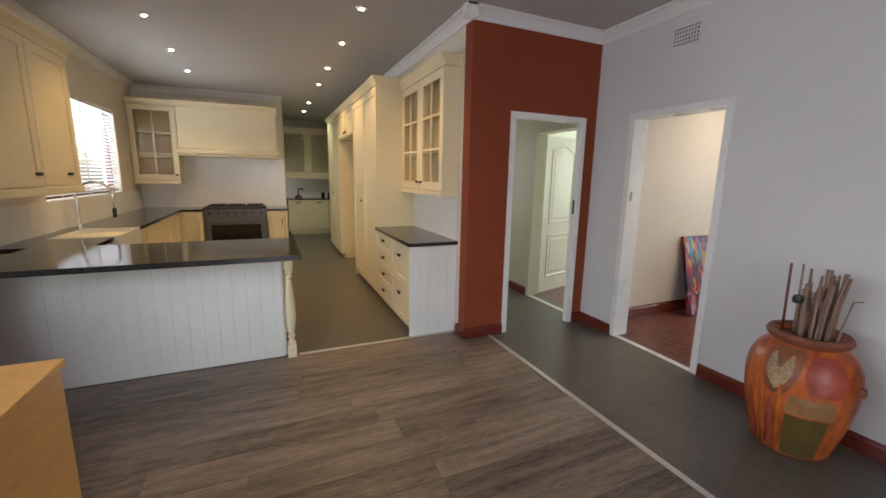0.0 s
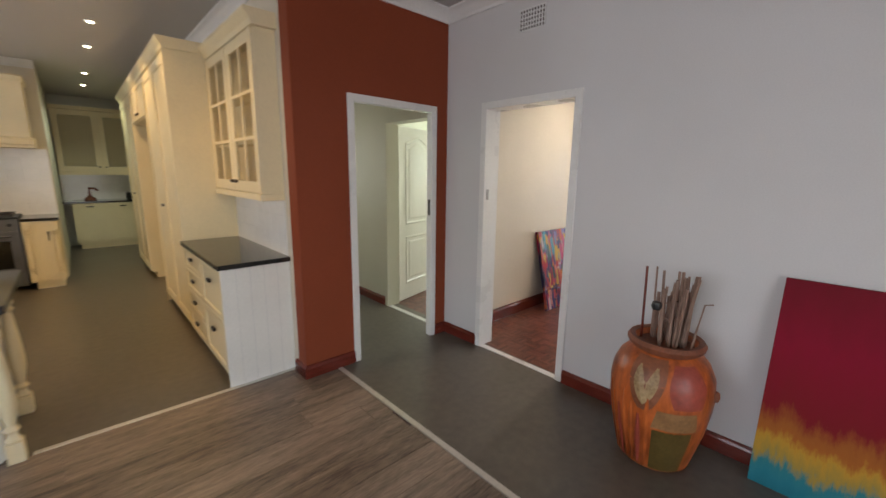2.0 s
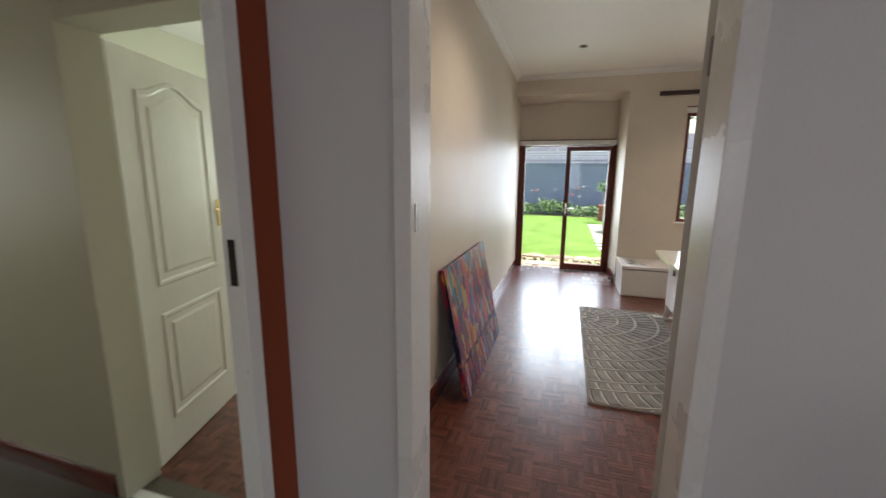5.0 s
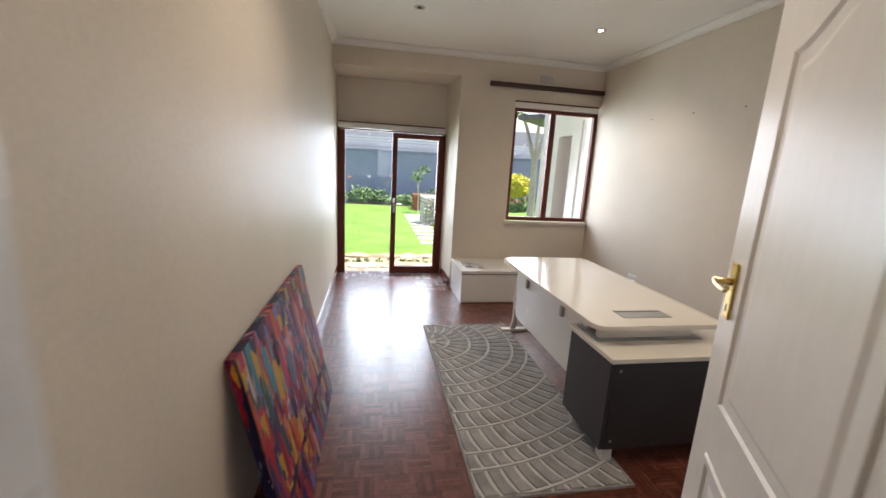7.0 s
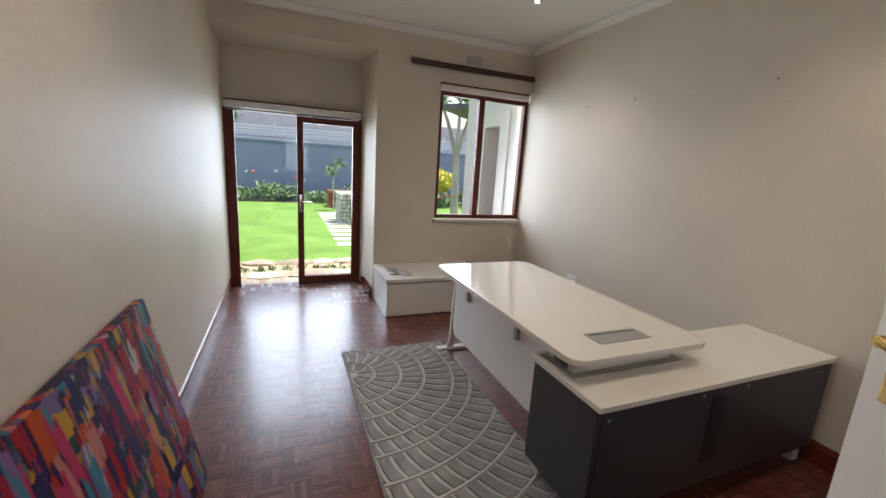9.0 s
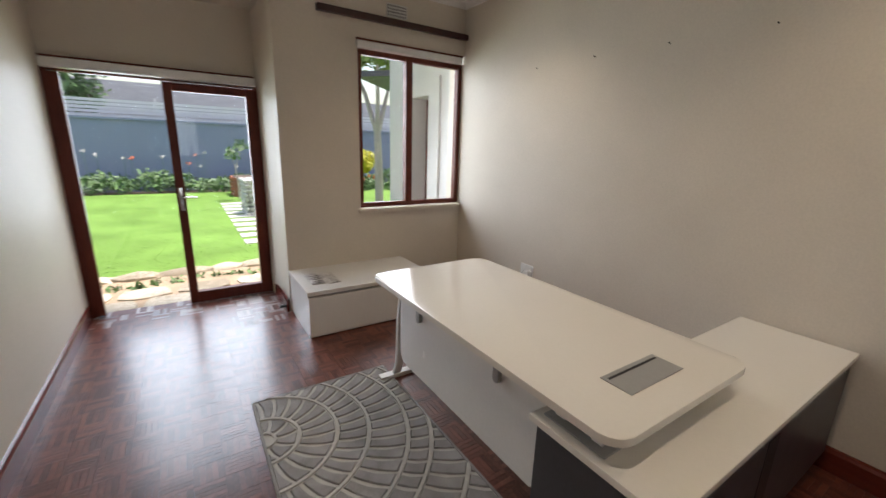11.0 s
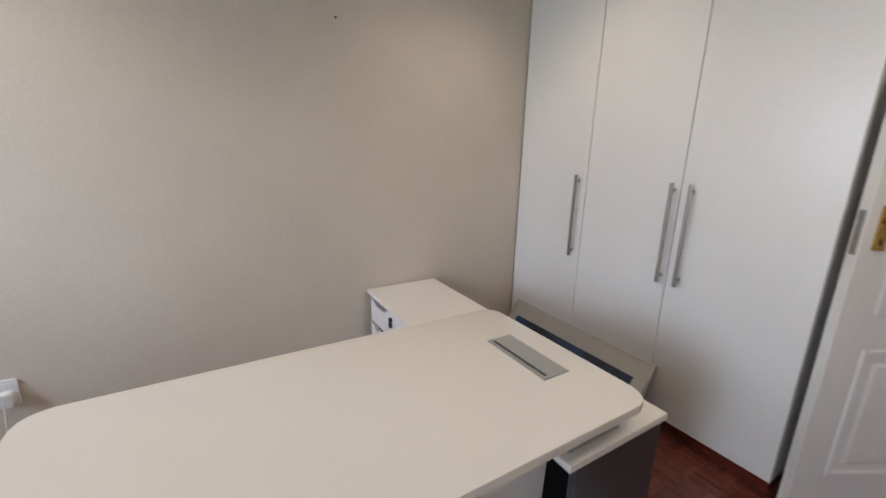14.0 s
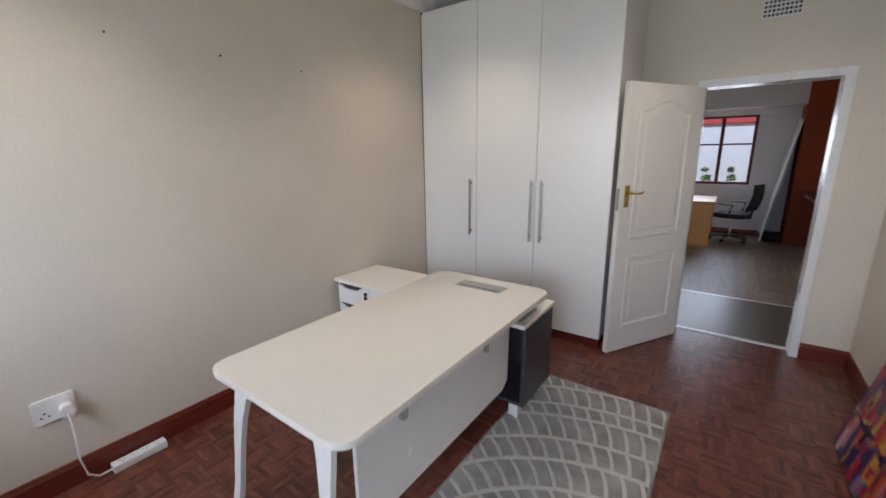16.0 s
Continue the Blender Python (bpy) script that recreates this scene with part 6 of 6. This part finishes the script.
clay_pot()
bp = thing("crimson_painting", label="large crimson, gold and teal canvas leaning on the wall", category="painting")
part("canvas", box(-0.75, 0.75, 0.0, 0.035, 0.0, 1.06, 0.004), M["art_band"], bp)
bp.matrix_basis = Matrix.Translation((-0.135, -2.77, 0.0)) @ Euler((0, 0, radians(-90))).to_matrix().to_4x4() @ pose(0, 0, 0, -5.6, 0, 0)
td = thing("pine_desk", (-4.3, -1.25, 0), "honey-coloured veneer desk in the living room", "desk")
part("desktop", box(-4.85, -3.80, -1.85, -0.73, 0.722, 0.75, 0.003), M["pine"], td)
part("side_panel", box(-3.835, -3.812, -1.83, -0.75, 0.0, 0.7215, 0.002), M["pine"], td)
part("side_panel", box(-4.84, -4.817, -1.83, -0.75, 0.0, 0.7215, 0.002), M["pine"], td)
part("modesty_panel", box(-4.815, -3.837, -1.82, -1.80, 0.25, 0.7215, 0.002), M["pine"], td)


def office_chair(x, y, turn):
    t = thing("office_chair", label="black swivel office chair with arms", category="chair")
    b = bmesh.new()
    for i in range(5):
        a = 2 * math.pi * i / 5
        tube([(0.03 * math.cos(a), 0.03 * math.sin(a), 0.09), (0.28 * math.cos(a), 0.28 * math.sin(a), 0.065)], 0.018, 8, b, 0.012)
    part("star_base", b, M["black"], t, "", True)
    for i in range(5):
        a = 2 * math.pi * i / 5
        cx, cy = 0.28 * math.cos(a), 0.28 * math.sin(a)
        part("castor", tube([(cx - 0.02, cy, 0.03), (cx + 0.02, cy, 0.03)], 0.03, 12), M["black"], t, "", True)
    part("gas_lift", tube([(0, 0, 0.08), (0, 0, 0.42)], 0.025, 12), M["chrome"], t, "", True)
    part("seat", prism(rounded(-0.24, 0.24, -0.23, 0.24, 0.08), 0.42, 0.50, "z", 0.025), M["upholstery"], t, "", True)
    b = bmesh.new()
    rows = []
    for i in range(9):
        u = i / 8
        z = 0.55 + 0.45 * u
        w = 0.23 - 0.05 * u
        yy = 0.24 + 0.07 * u + 0.03 * math.sin(math.pi * u)
        rows.append([b.verts.new((-w, yy, z)), b.verts.new((w, yy, z)), b.verts.new((w, yy + 0.035, z)), b.verts.new((-w, yy + 0.035, z))])
    for p, q in zip(rows, rows[1:]):
        for i in range(4):
            b.faces.new((p[i], p[(i + 1) % 4], q[(i + 1) % 4], q[i]))
    b.faces.new(rows[0])
    b.faces.new(rows[-1])
    part("backrest", b, M["upholstery"], t, "", True)
    part("back_stem", tube([(0, 0.10, 0.41), (0, 0.27, 0.43), (0, 0.295, 0.62)], 0.02, 8), M["black"], t, "", True)
    for sx in (-1, 1):
        part("armrest", tube([(sx * 0.23, 0.05, 0.44), (sx * 0.28, 0.05, 0.50), (sx * 0.28, 0.08, 0.66), (sx * 0.28, -0.14, 0.67)], 0.016, 8), M["black"], t, "", True)
    t.matrix_basis = pose(x, y, 0, 0, 0, turn)


office_chair(-4.58, -0.47, -20)
lb = thing("leaning_board", label="tall white foam board leaning by the red pier", category="board")
part("panel", box(-0.30, 0.30, -0.012, 0.012, 0.0, 2.05, 0.003), M["ceramic"], lb)
lb.matrix_basis = Matrix.Translation((-5.03, -0.03, 0.003)) @ pose(0, 0, 0, -8.0, 0, 0)
bg = thing("black_bag", (-4.95, 0.12, 0), "black soft bag lying on the floor", "bag")
b = bmesh.new()
bmesh.ops.create_icosphere(b, subdivisions=3, radius=1)
for v in b.verts:
    n = noise.noise(v.co * 2.2) * 0.16
    v.co = Vector((-4.95 + v.co.x * (0.20 + n * 0.1), 0.09 + v.co.y * (0.15 + n * 0.1), max(0.0, 0.07 + v.co.z * (0.085 + n * 0.05))))
part("bag_body", b, M["upholstery"], bg, "", True)
part("strap", tube([(-5.07, 0.05, 0.13), (-5.0, 0.02, 0.19), (-4.9, 0.03, 0.19), (-4.83, 0.06, 0.13)], 0.010, 6), M["black"], bg, "", True)

# ---- garden and outside ----
structure("ground", box(-60, 70, -60, 60, -0.35, -0.13), M["soil"], "bare earth round the house", "ground")
structure("lawn", box(7.0, 16.0, -9.0, 9.0, -0.13, -0.10), M["grass"], "bright mown lawn", "lawn")


def clump(b, rnd, cx, cy, cz, rx, ry, rz, n, s, surface=0.55):
    """Many small leaves set about an uneven body."""
    for _ in range(n):
        d = Vector((rnd.gauss(0, 1), rnd.gauss(0, 1), rnd.gauss(0, 1))).normalized()
        r = (surface + (1 - surface) * rnd.random()) * (1 + 0.25 * noise.noise(d * 2.3 + Vector((cx, cy, cz))))
        p = Vector((cx + d.x * rx * r, cy + d.y * ry * r, cz + d.z * rz * r))
        u = Vector((rnd.gauss(0, 1), rnd.gauss(0, 1), rnd.gauss(0, 1))).normalized()
        w = u.orthogonal().normalized()
        k = s * rnd.uniform(0.6, 1.3)
        a, c, e, f = p - u * k, p + w * k * 0.45, p + u * k, p - w * k * 0.45
        b.faces.new([b.verts.new(q) for q in (a, c, e, f)])


rnd = random.Random(5)
g = bmesh.new()
for i in range(9000):
    x, y = 7.0 + 8.8 * rnd.random() ** 1.7, rnd.uniform(-3.6, 3.2)
    h = rnd.uniform(0.006, 0.016)
    a = rnd.uniform(0, 6.283)
    dx, dy = 0.006 * math.cos(a), 0.006 * math.sin(a)
    g.faces.new([g.verts.new(q) for q in ((x - dx, y - dy, -0.10), (x + dx, y + dy, -0.10), (x + rnd.uniform(-.01, .01), y + rnd.uniform(-.01, .01), -0.10 + h))])
gr = part("grass_blades", g, M["grass"])
tagged(gr, "short mown grass blades on the lawn", "grass", kind="stuff")
gw = thing("garden_wall", (17.1, 0, -0.13), "blue-grey painted garden boundary wall", "wall")
part("wall_face", box(17.0, 17.22, -14, 14, -0.13, 2.02), M["garden_wall"], gw)
part("coping", box(16.96, 17.26, -14, 14, 2.02, 2.09, 0.01), M["garden_wall"], gw)
hg = bmesh.new()
for i in range(34):
    y = -8.5 + i * 0.5 + rnd.uniform(-0.2, 0.2)
    hh = rnd.uniform(0.20, 0.42)
    clump(hg, rnd, 16.35 + rnd.uniform(-0.25, 0.3), y, -0.13 + hh, 0.42, 0.42, hh, 230, 0.075, 0.4)
h = part("shrub_border", hg, M["leaf"])
tagged(h, "low green shrub border under the boundary wall", "shrubs", kind="stuff")
for i in range(12):
    y = rnd.uniform(-3.2, 2.5)
    fl = thing("flower_stem", (16.2, y, 0.0), "thin flower stem rising from the shrub border", "flower", "border flowers")
    top = rnd.uniform(0.6, 1.2)
    part("stem", tube([(16.2, y, 0.0), (16.2, y + rnd.uniform(-.05, .05), top)], 0.006, 5), M["leaf"], fl)
    b = bmesh.new()
    clump(b, rnd, 16.2, y, top, 0.06, 0.07, 0.06, 16, 0.03, 0.2)
    part("bloom", b, M["flower"] if i % 3 == 0 else M["white_stone"], fl)
# sandstone edging and flagged step outside the garden door
pv = structure("pavement_terrace", box(5.62, 6.75, -3.0, 3.0, -0.13, -0.075), M["sand"], "flagged sandstone terrace", "pavement")


def flag(x0, x1, y0, y1, z0, z1, parent, m, name="flagstone"):
    b = bmesh.new()
    k = 9
    pts = []
    for i in range(k):
        a = 2 * math.pi * i / k
        c, s = math.cos(a), math.sin(a)
        q = max(abs(c), abs(s))
        r = rnd.uniform(0.86, 1.02)
        pts.append(((x0 + x1) / 2 + (x1 - x0) / 2 * c / q ** 0.7 * r, (y0 + y1) / 2 + (y1 - y0) / 2 * s / q ** 0.7 * r))
    ob = part(name, prism(pts, z0, z1, "z", 0.012), m, parent)
    return ob


for i in range(2):
    y = -1.9
    while y < 1.4:
        w = rnd.uniform(0.35, 0.6)
        flag(5.64 + i * 0.36, 5.98 + i * 0.36, y + 0.01, y + w - 0.01, -0.09, -0.045 - 0.012 * i, pv, M["stone"])
        y += w
ed = thing("stone_edging", (6.75, 0, -0.13), "rough sandstone edging along the lawn", "stone edging")
y = -3.2
while y < 2.6:
    w = rnd.uniform(0.3, 0.55)
    b = bmesh.new()
    bmesh.ops.create_icosphere(b, subdivisions=2, radius=1)
    for v in b.verts:
        n = 1 + 0.22 * noise.noise(v.co * 1.7 + Vector((y, 0, 0)))
        v.co = Vector((6.84 + v.co.x * 0.15 * n, y + w / 2 + v.co.y * w * 0.60 * n, -0.09 + max(-0.5, min(0.75, v.co.z)) * 0.085 * n))
    part("stone", b, M["stone"], ed, "", True)
    y += w
pl = bmesh.new()
for i in range(26):
    clump(pl, rnd, 6.5 + rnd.uniform(-0.1, 0.1), -2.6 + i * 0.19, -0.07, 0.1, 0.1, 0.05, 22, 0.04, 0.3)
tagged(part("creeping_plants", pl, M["leaf"]), "small creeping plants between terrace and edging", "plants", kind="stuff")
for i in range(10):
    x = 8.3 + i * 0.52
    s = thing("stepping_stone", (x, -1.5 - 0.02 * i, -0.10), "pale rectangular stepping stone set in the lawn", "stepping stone", "stepping stones")
    part("slab", box(x - 0.15, x + 0.15, -1.78, -1.22, -0.12, -0.085, 0.01), M["white_stone"], s)
gb = thing("pebble_cage", (11.2, -1.95, -0.1), "wire cage filled with white and black pebbles", "gabion")
b = bmesh.new()
for i in range(7):
    for j in range(5):
        for k in range(8):
            bmesh.ops.create_icosphere(b, subdivisions=1, radius=0.06, matrix=Matrix.Translation((10.9 + i * 0.1 + rnd.uniform(-.02, .02), -2.0 + j * 0.1 + rnd.uniform(-.02, .02), -0.05 + k * 0.1)))
part("pebbles", b, M["white_stone"], gb, "white pebbles", True)
bc = thing("brick_planter", (15.0, -2.35, -0.1), "low red brick garden planter", "planter")
part("core", box(14.55, 15.45, -2.55, -1.75, -0.12, 0.47), M["soil"], bc)
bk = box(-0.105, 0.105, -0.05, 0.0, -0.032, 0.032, 0.004)
bme = bpy.data.meshes.new("brick")
bk.to_mesh(bme)
bk.free()
bme.materials.append(M["brick"])
for r in range(8):
    for i in range(4):
        for sd in (0, 1):
            o = new("brick", bme)
            o.parent = bc
            off = 0.11 * (r % 2)
            if sd == 0:
                m = pose(14.545, -2.44 + i * 0.22 + off * 0.6, -0.08 + r * 0.073, 0, 0, -90)
            else:
                m = pose(14.66 + i * 0.22 + off * 0.6, -1.745 + 0.05, -0.08 + r * 0.073)
            o.matrix_basis = Matrix.Translation(-BASE[bc]) @ m


def tree(name, x, y, h, label, limbs, crown, leafm, lean=0.0, r=0.12, n=700, s=0.07):
    t = thing(name, (x, y, -0.12), label, "tree")
    b = bmesh.new()
    tube([(x, y, -0.12), (x + lean * 0.3, y, h * 0.3), (x + lean * 0.6, y + 0.03, h * 0.55)], r, 10, b, r * 0.75)
    for dx, dy, dz in limbs:
        tube([(x + lean * 0.6, y + 0.03, h * 0.53), (x + lean * 0.6 + dx * 0.5, y + dy * 0.5, h * 0.55 + dz * 0.55), (x + lean * 0.6 + dx, y + dy, h * 0.55 + dz)], r * 0.6, 8, b, r * 0.25)
    part("trunk", b, M["bark"], t, "", True)
    c = bmesh.new()
    for dx, dy, dz, rr in crown:
        clump(c, rnd, x + dx, y + dy, dz, rr, rr, rr * 0.8, n, s, 0.25)
    part("crown", c, leafm, t)
    return t


tree("garden_tree", 10.8, -4.7, 3.3, "pale forked tree trunk with a high leafy crown", [(0.3, 0.55, 1.6), (0.1, -0.5, 1.6), (-0.3, 0.15, 1.7)],
     [(0.2, 0.8, 3.6, 0.8), (0.1, -0.8, 3.7, 0.9), (-0.4, 0.0, 4.0, 1.0), (0.6, 0.1, 4.3, 1.0)], M["leaf_light"], r=0.115, n=900, s=0.10)
tree("young_tree", 13.8, -1.75, 1.5, "slim young tree with sparse leaves", [(0.05, 0.15, 0.35), (-0.1, -0.12, 0.4)],
     [(0.0, 0.1, 1.15, 0.28), (0.0, -0.15, 1.4, 0.25)], M["leaf"], r=0.02, n=60, s=0.07)
tree("far_tree", 19.6, 2.1, 4.2, "dark green tree behind the boundary wall", [(0.2, 0.6, 1.0), (-0.2, -0.5, 1.1)],
     [(0, 0.0, 2.9, 0.8), (0.1, 0.7, 3.6, 0.8), (0, -0.4, 4.0, 0.8)], M["leaf"], r=0.14, n=500, s=0.13)
yb = thing("golden_bush", (15.4, -5.85, -0.12), "clipped golden yellow standard bush", "bush")
part("trunk", tube([(15.4, -5.85, -0.12), (15.42, -5.87, 0.25), (15.4, -5.85, 0.7)], 0.045, 8), M["bark"], yb, "", True)
b = bmesh.new()
clump(b, rnd, 15.4, -5.85, 0.92, 0.62, 0.66, 0.48, 3000, 0.06, 0.6)
part("crown", b, M["leaf_yellow"], yb)
fb = bmesh.new()
for i in range(14):
    clump(fb, rnd, 15.2 + rnd.uniform(-0.4, 0.4), -6.9 + i * 0.22, 0.05, 0.22, 0.22, 0.22, 90, 0.07, 0.3)
tagged(part("flower_bed_leaves", fb, M["leaf"]), "green leafy bed under the golden bush", "plants", kind="stuff")
for i in range(7):
    y = -6.5 + i * 0.2
    fl = thing("orange_flower", (14.9, y, 0.0), "bright orange flower in the bed", "flower", "border flowers")
    b = bmesh.new()
    clump(b, rnd, 14.9, y, 0.32 + 0.05 * (i % 3), 0.06, 0.06, 0.06, 16, 0.05, 0.2)
    part("bloom", b, M["flower"], fl)
    part("stem", tube([(14.9, y, -0.1), (14.9, y, 0.32)], 0.006, 5), M["leaf"], fl)

# the house's own wing beyond the office window
wg = thing("house_wing", (6.2, -4.5, -0.13), "white rendered wing of the house with a recessed door", "house wing")
part("wall", wall_boxes("y", -3.45, -3.2, 5.02, 6.97, -0.13, 3.0, [(5.80, 6.32, -0.13, 2.12)]), M["outside_white"], wg)
part("end_wall", box(6.72, 6.97, -7.5, -3.45, -0.13, 3.0), M["outside_white"], wg)
part("reveal_back", box(5.7, 6.4, -3.62, -3.45, -0.13, 2.3), M["mahogany"], wg, "dark red-brown door in the recess")
part("door_surround", box(5.55, 5.80, -3.2, -3.17, -0.13, 2.32, 0.004), M["outside_white"], wg)
part("eave", box(4.9, 7.7, -7.5, -2.95, 3.0, 3.12), M["fascia"], wg, "grey eave")
part("end_eave", prism([(7.45, -2.87), (8.5, -3.88), (8.5, -7.4), (6.972, -7.4), (6.972, -3.25)], 2.49, 2.57), M["fascia"], wg, "grey overhanging eave at the end")
part("roof", prism([(-2.85, 3.12), (-7.5, 4.3), (-7.5, 3.12)], 4.9, 7.8, "x"), M["roof"], wg)

# the neighbour's house over the wall
nb = thing("neighbour_house", (25, 0, -0.13), "pale neighbouring house with a grey tiled roof", "house")
part("wall", box(24, 30, -12, 12, -0.13, 2.9), M["outside_white"], nb)
for k in range(18):
    x = 22.8 + k * 0.20
    z = 2.55 + k * 0.085
    part("roof_course", box(x, x + 0.23, -13, 13, z, z + 0.10), M["roof"], nb)
part("fascia", box(22.7, 22.8, -13, 13, 2.45, 2.66), M["outside_white"], nb)
ln = thing("louvred_fence", (18.2, -0.5, 2.0), "white slatted screen above the boundary wall", "screen")
for k in range(5):
    part("slat", box(17.6, 17.63, -14, 14, 2.12 + k * 0.11, 2.20 + k * 0.11), M["outside_white"], ln)
for k in range(9):
    part("screen_post", box(17.64, 17.70, -14 + k * 3.5, -13.94 + k * 3.5, 0.0, 2.75), M["outside_white"], ln)
# what the living room window looks on
wf = thing("side_boundary_wall", (-12, -2, -0.13), "white painted boundary wall beyond the living room", "wall")
part("wall_face", box(-12.2, -12, -14, 12, -0.13, 2.3), M["outside_white"], wf)
aw = thing("red_roof_house", (-17, -1.5, 0), "neighbouring house with a red roof", "house")
part("wall", box(-20, -16, -9, 1.2, -0.13, 2.6), M["outside_white"], aw)
part("roof", prism([(-9.6, 2.6), (1.9, 2.6), (-2.0, 4.4), (-5.5, 4.4)], -20.5, -15.5, "x"), M["red_fabric"], aw)
for y in (-0.6, -1.25):
    t = tree("side_shrub", -11.0, y, 1.2, "small dark shrub against the white wall", [(0, 0.1, 0.4), (0, -0.1, 0.4)], [(0, 0, 0.45, 0.2), (0, 0.05, 0.75, 0.14), (0, 0, 1.0, 0.08)], M["leaf"], r=0.02, n=70, s=0.07)

# ---- floors made of pieces ----
def parquet():
    """Basket-weave squares of five fingers; those on the walked stretch are pieces of their own, the rest is one mesh."""
    S, K, gap = 0.125, 5, 0.0006
    f = S / K
    verts, faces, slots = [], [], []
    shared = {}
    rnd = random.Random(4)

    def finger(w, l):
        key = (w, l)
        if key not in shared:
            bm = box(-w / 2 + gap, w / 2 - gap, -l / 2 + gap, l / 2 - gap, -0.003, 0.0)
            me = bpy.data.meshes.new("parquet_finger")
            bm.to_mesh(me)
            bm.free()
            me.materials.append(M["parquet_piece"])
            shared[key] = me
        return shared[key]
    count = 0
    for i in range(44):
        for j in range(53):
            x, y = 0.07 + S * i, -3.02 + S * j
            if x > 5.50 or y > 3.4 or (y > 0.43 and x > 3.5) or (0.25 < y < 0.43):
                continue
            for k in range(K):
                if (i + j) % 2:
                    cx, cy, w, l = x + f * (k + 0.5), y + S / 2, f, S
                else:
                    cx, cy, w, l = x + S / 2, y + f * (k + 0.5), S, f
                z = rnd.uniform(-0.0004, 0.0)
                if 0.55 < x < 2.0 and -0.68 < y < -0.05 and count < 300:
                    ob = new("parquet_finger", finger(w, l))
                    ob.location = (cx, cy, z)
                    ob.parent = floor_office
                    count += 1
                    continue
                b = len(verts)
                x0, x1, y0, y1 = cx - w / 2 + gap, cx + w / 2 - gap, cy - l / 2 + gap, cy + l / 2 - gap
                verts += [(x0, y0, z), (x1, y0, z), (x1, y1, z), (x0, y1, z), (x0, y0, -0.003), (x1, y0, -0.003), (x1, y1, -0.003), (x0, y1, -0.003)]
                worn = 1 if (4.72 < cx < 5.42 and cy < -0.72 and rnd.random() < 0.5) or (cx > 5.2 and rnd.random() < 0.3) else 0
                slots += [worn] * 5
                faces += [(b, b + 1, b + 2, b + 3), (b, b + 4, b + 5, b + 1), (b + 1, b + 5, b + 6, b + 2), (b + 2, b + 6, b + 7, b + 3), (b + 3, b + 7, b + 4, b)]
    me = bpy.data.meshes.new("parquet_blocks")
    me.from_pydata(verts, [], faces)
    me.materials.append(M["parquet"])
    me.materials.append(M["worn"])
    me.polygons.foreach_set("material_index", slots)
    ob = new("parquet_blocks", me)
    ob.parent = floor_office
    tagged(ob, "oxblood mosaic parquet fingers", kind="stuff")


def planks():
    """Laminate boards that run across the room, in staggered rows."""
    W, L = 0.192, 1.28
    rnd = random.Random(2)
    shared = {}
    row = 0
    y = 0.625
    while y > -5.6:
        y0, y1 = max(y - W, -5.6), y
        x = -5.35 - rnd.uniform(0, L)
        while x < -1.155:
            x0, x1 = max(x, -5.35), min(x + L, -1.156)
            if x1 - x0 > 0.02:
                key = (round(x1 - x0, 2), round(y1 - y0, 3))
                if key not in shared:
                    a, b = key[0] / 2 - 0.0007, key[1] / 2 - 0.0007
                    bm = box(-a, a, -b, b, -0.004, 0.0)
                    top = [e for e in bm.edges if all(v.co.z > -0.001 for v in e.verts)]
                    bmesh.ops.bevel(bm, geom=top, offset=0.0012, segments=1, affect="EDGES")
                    me = bpy.data.meshes.new("plank")
                    bm.to_mesh(me)
                    bm.free()
                    me.materials.append(M["laminate"])
                    shared[key] = me
                ob = new("plank", shared[key])
                ob.location = ((x0 + x1) / 2, (y0 + y1) / 2, 0)
                ob.parent = floor_living
            x += L
        y -= W
        row += 1


parquet()
planks()
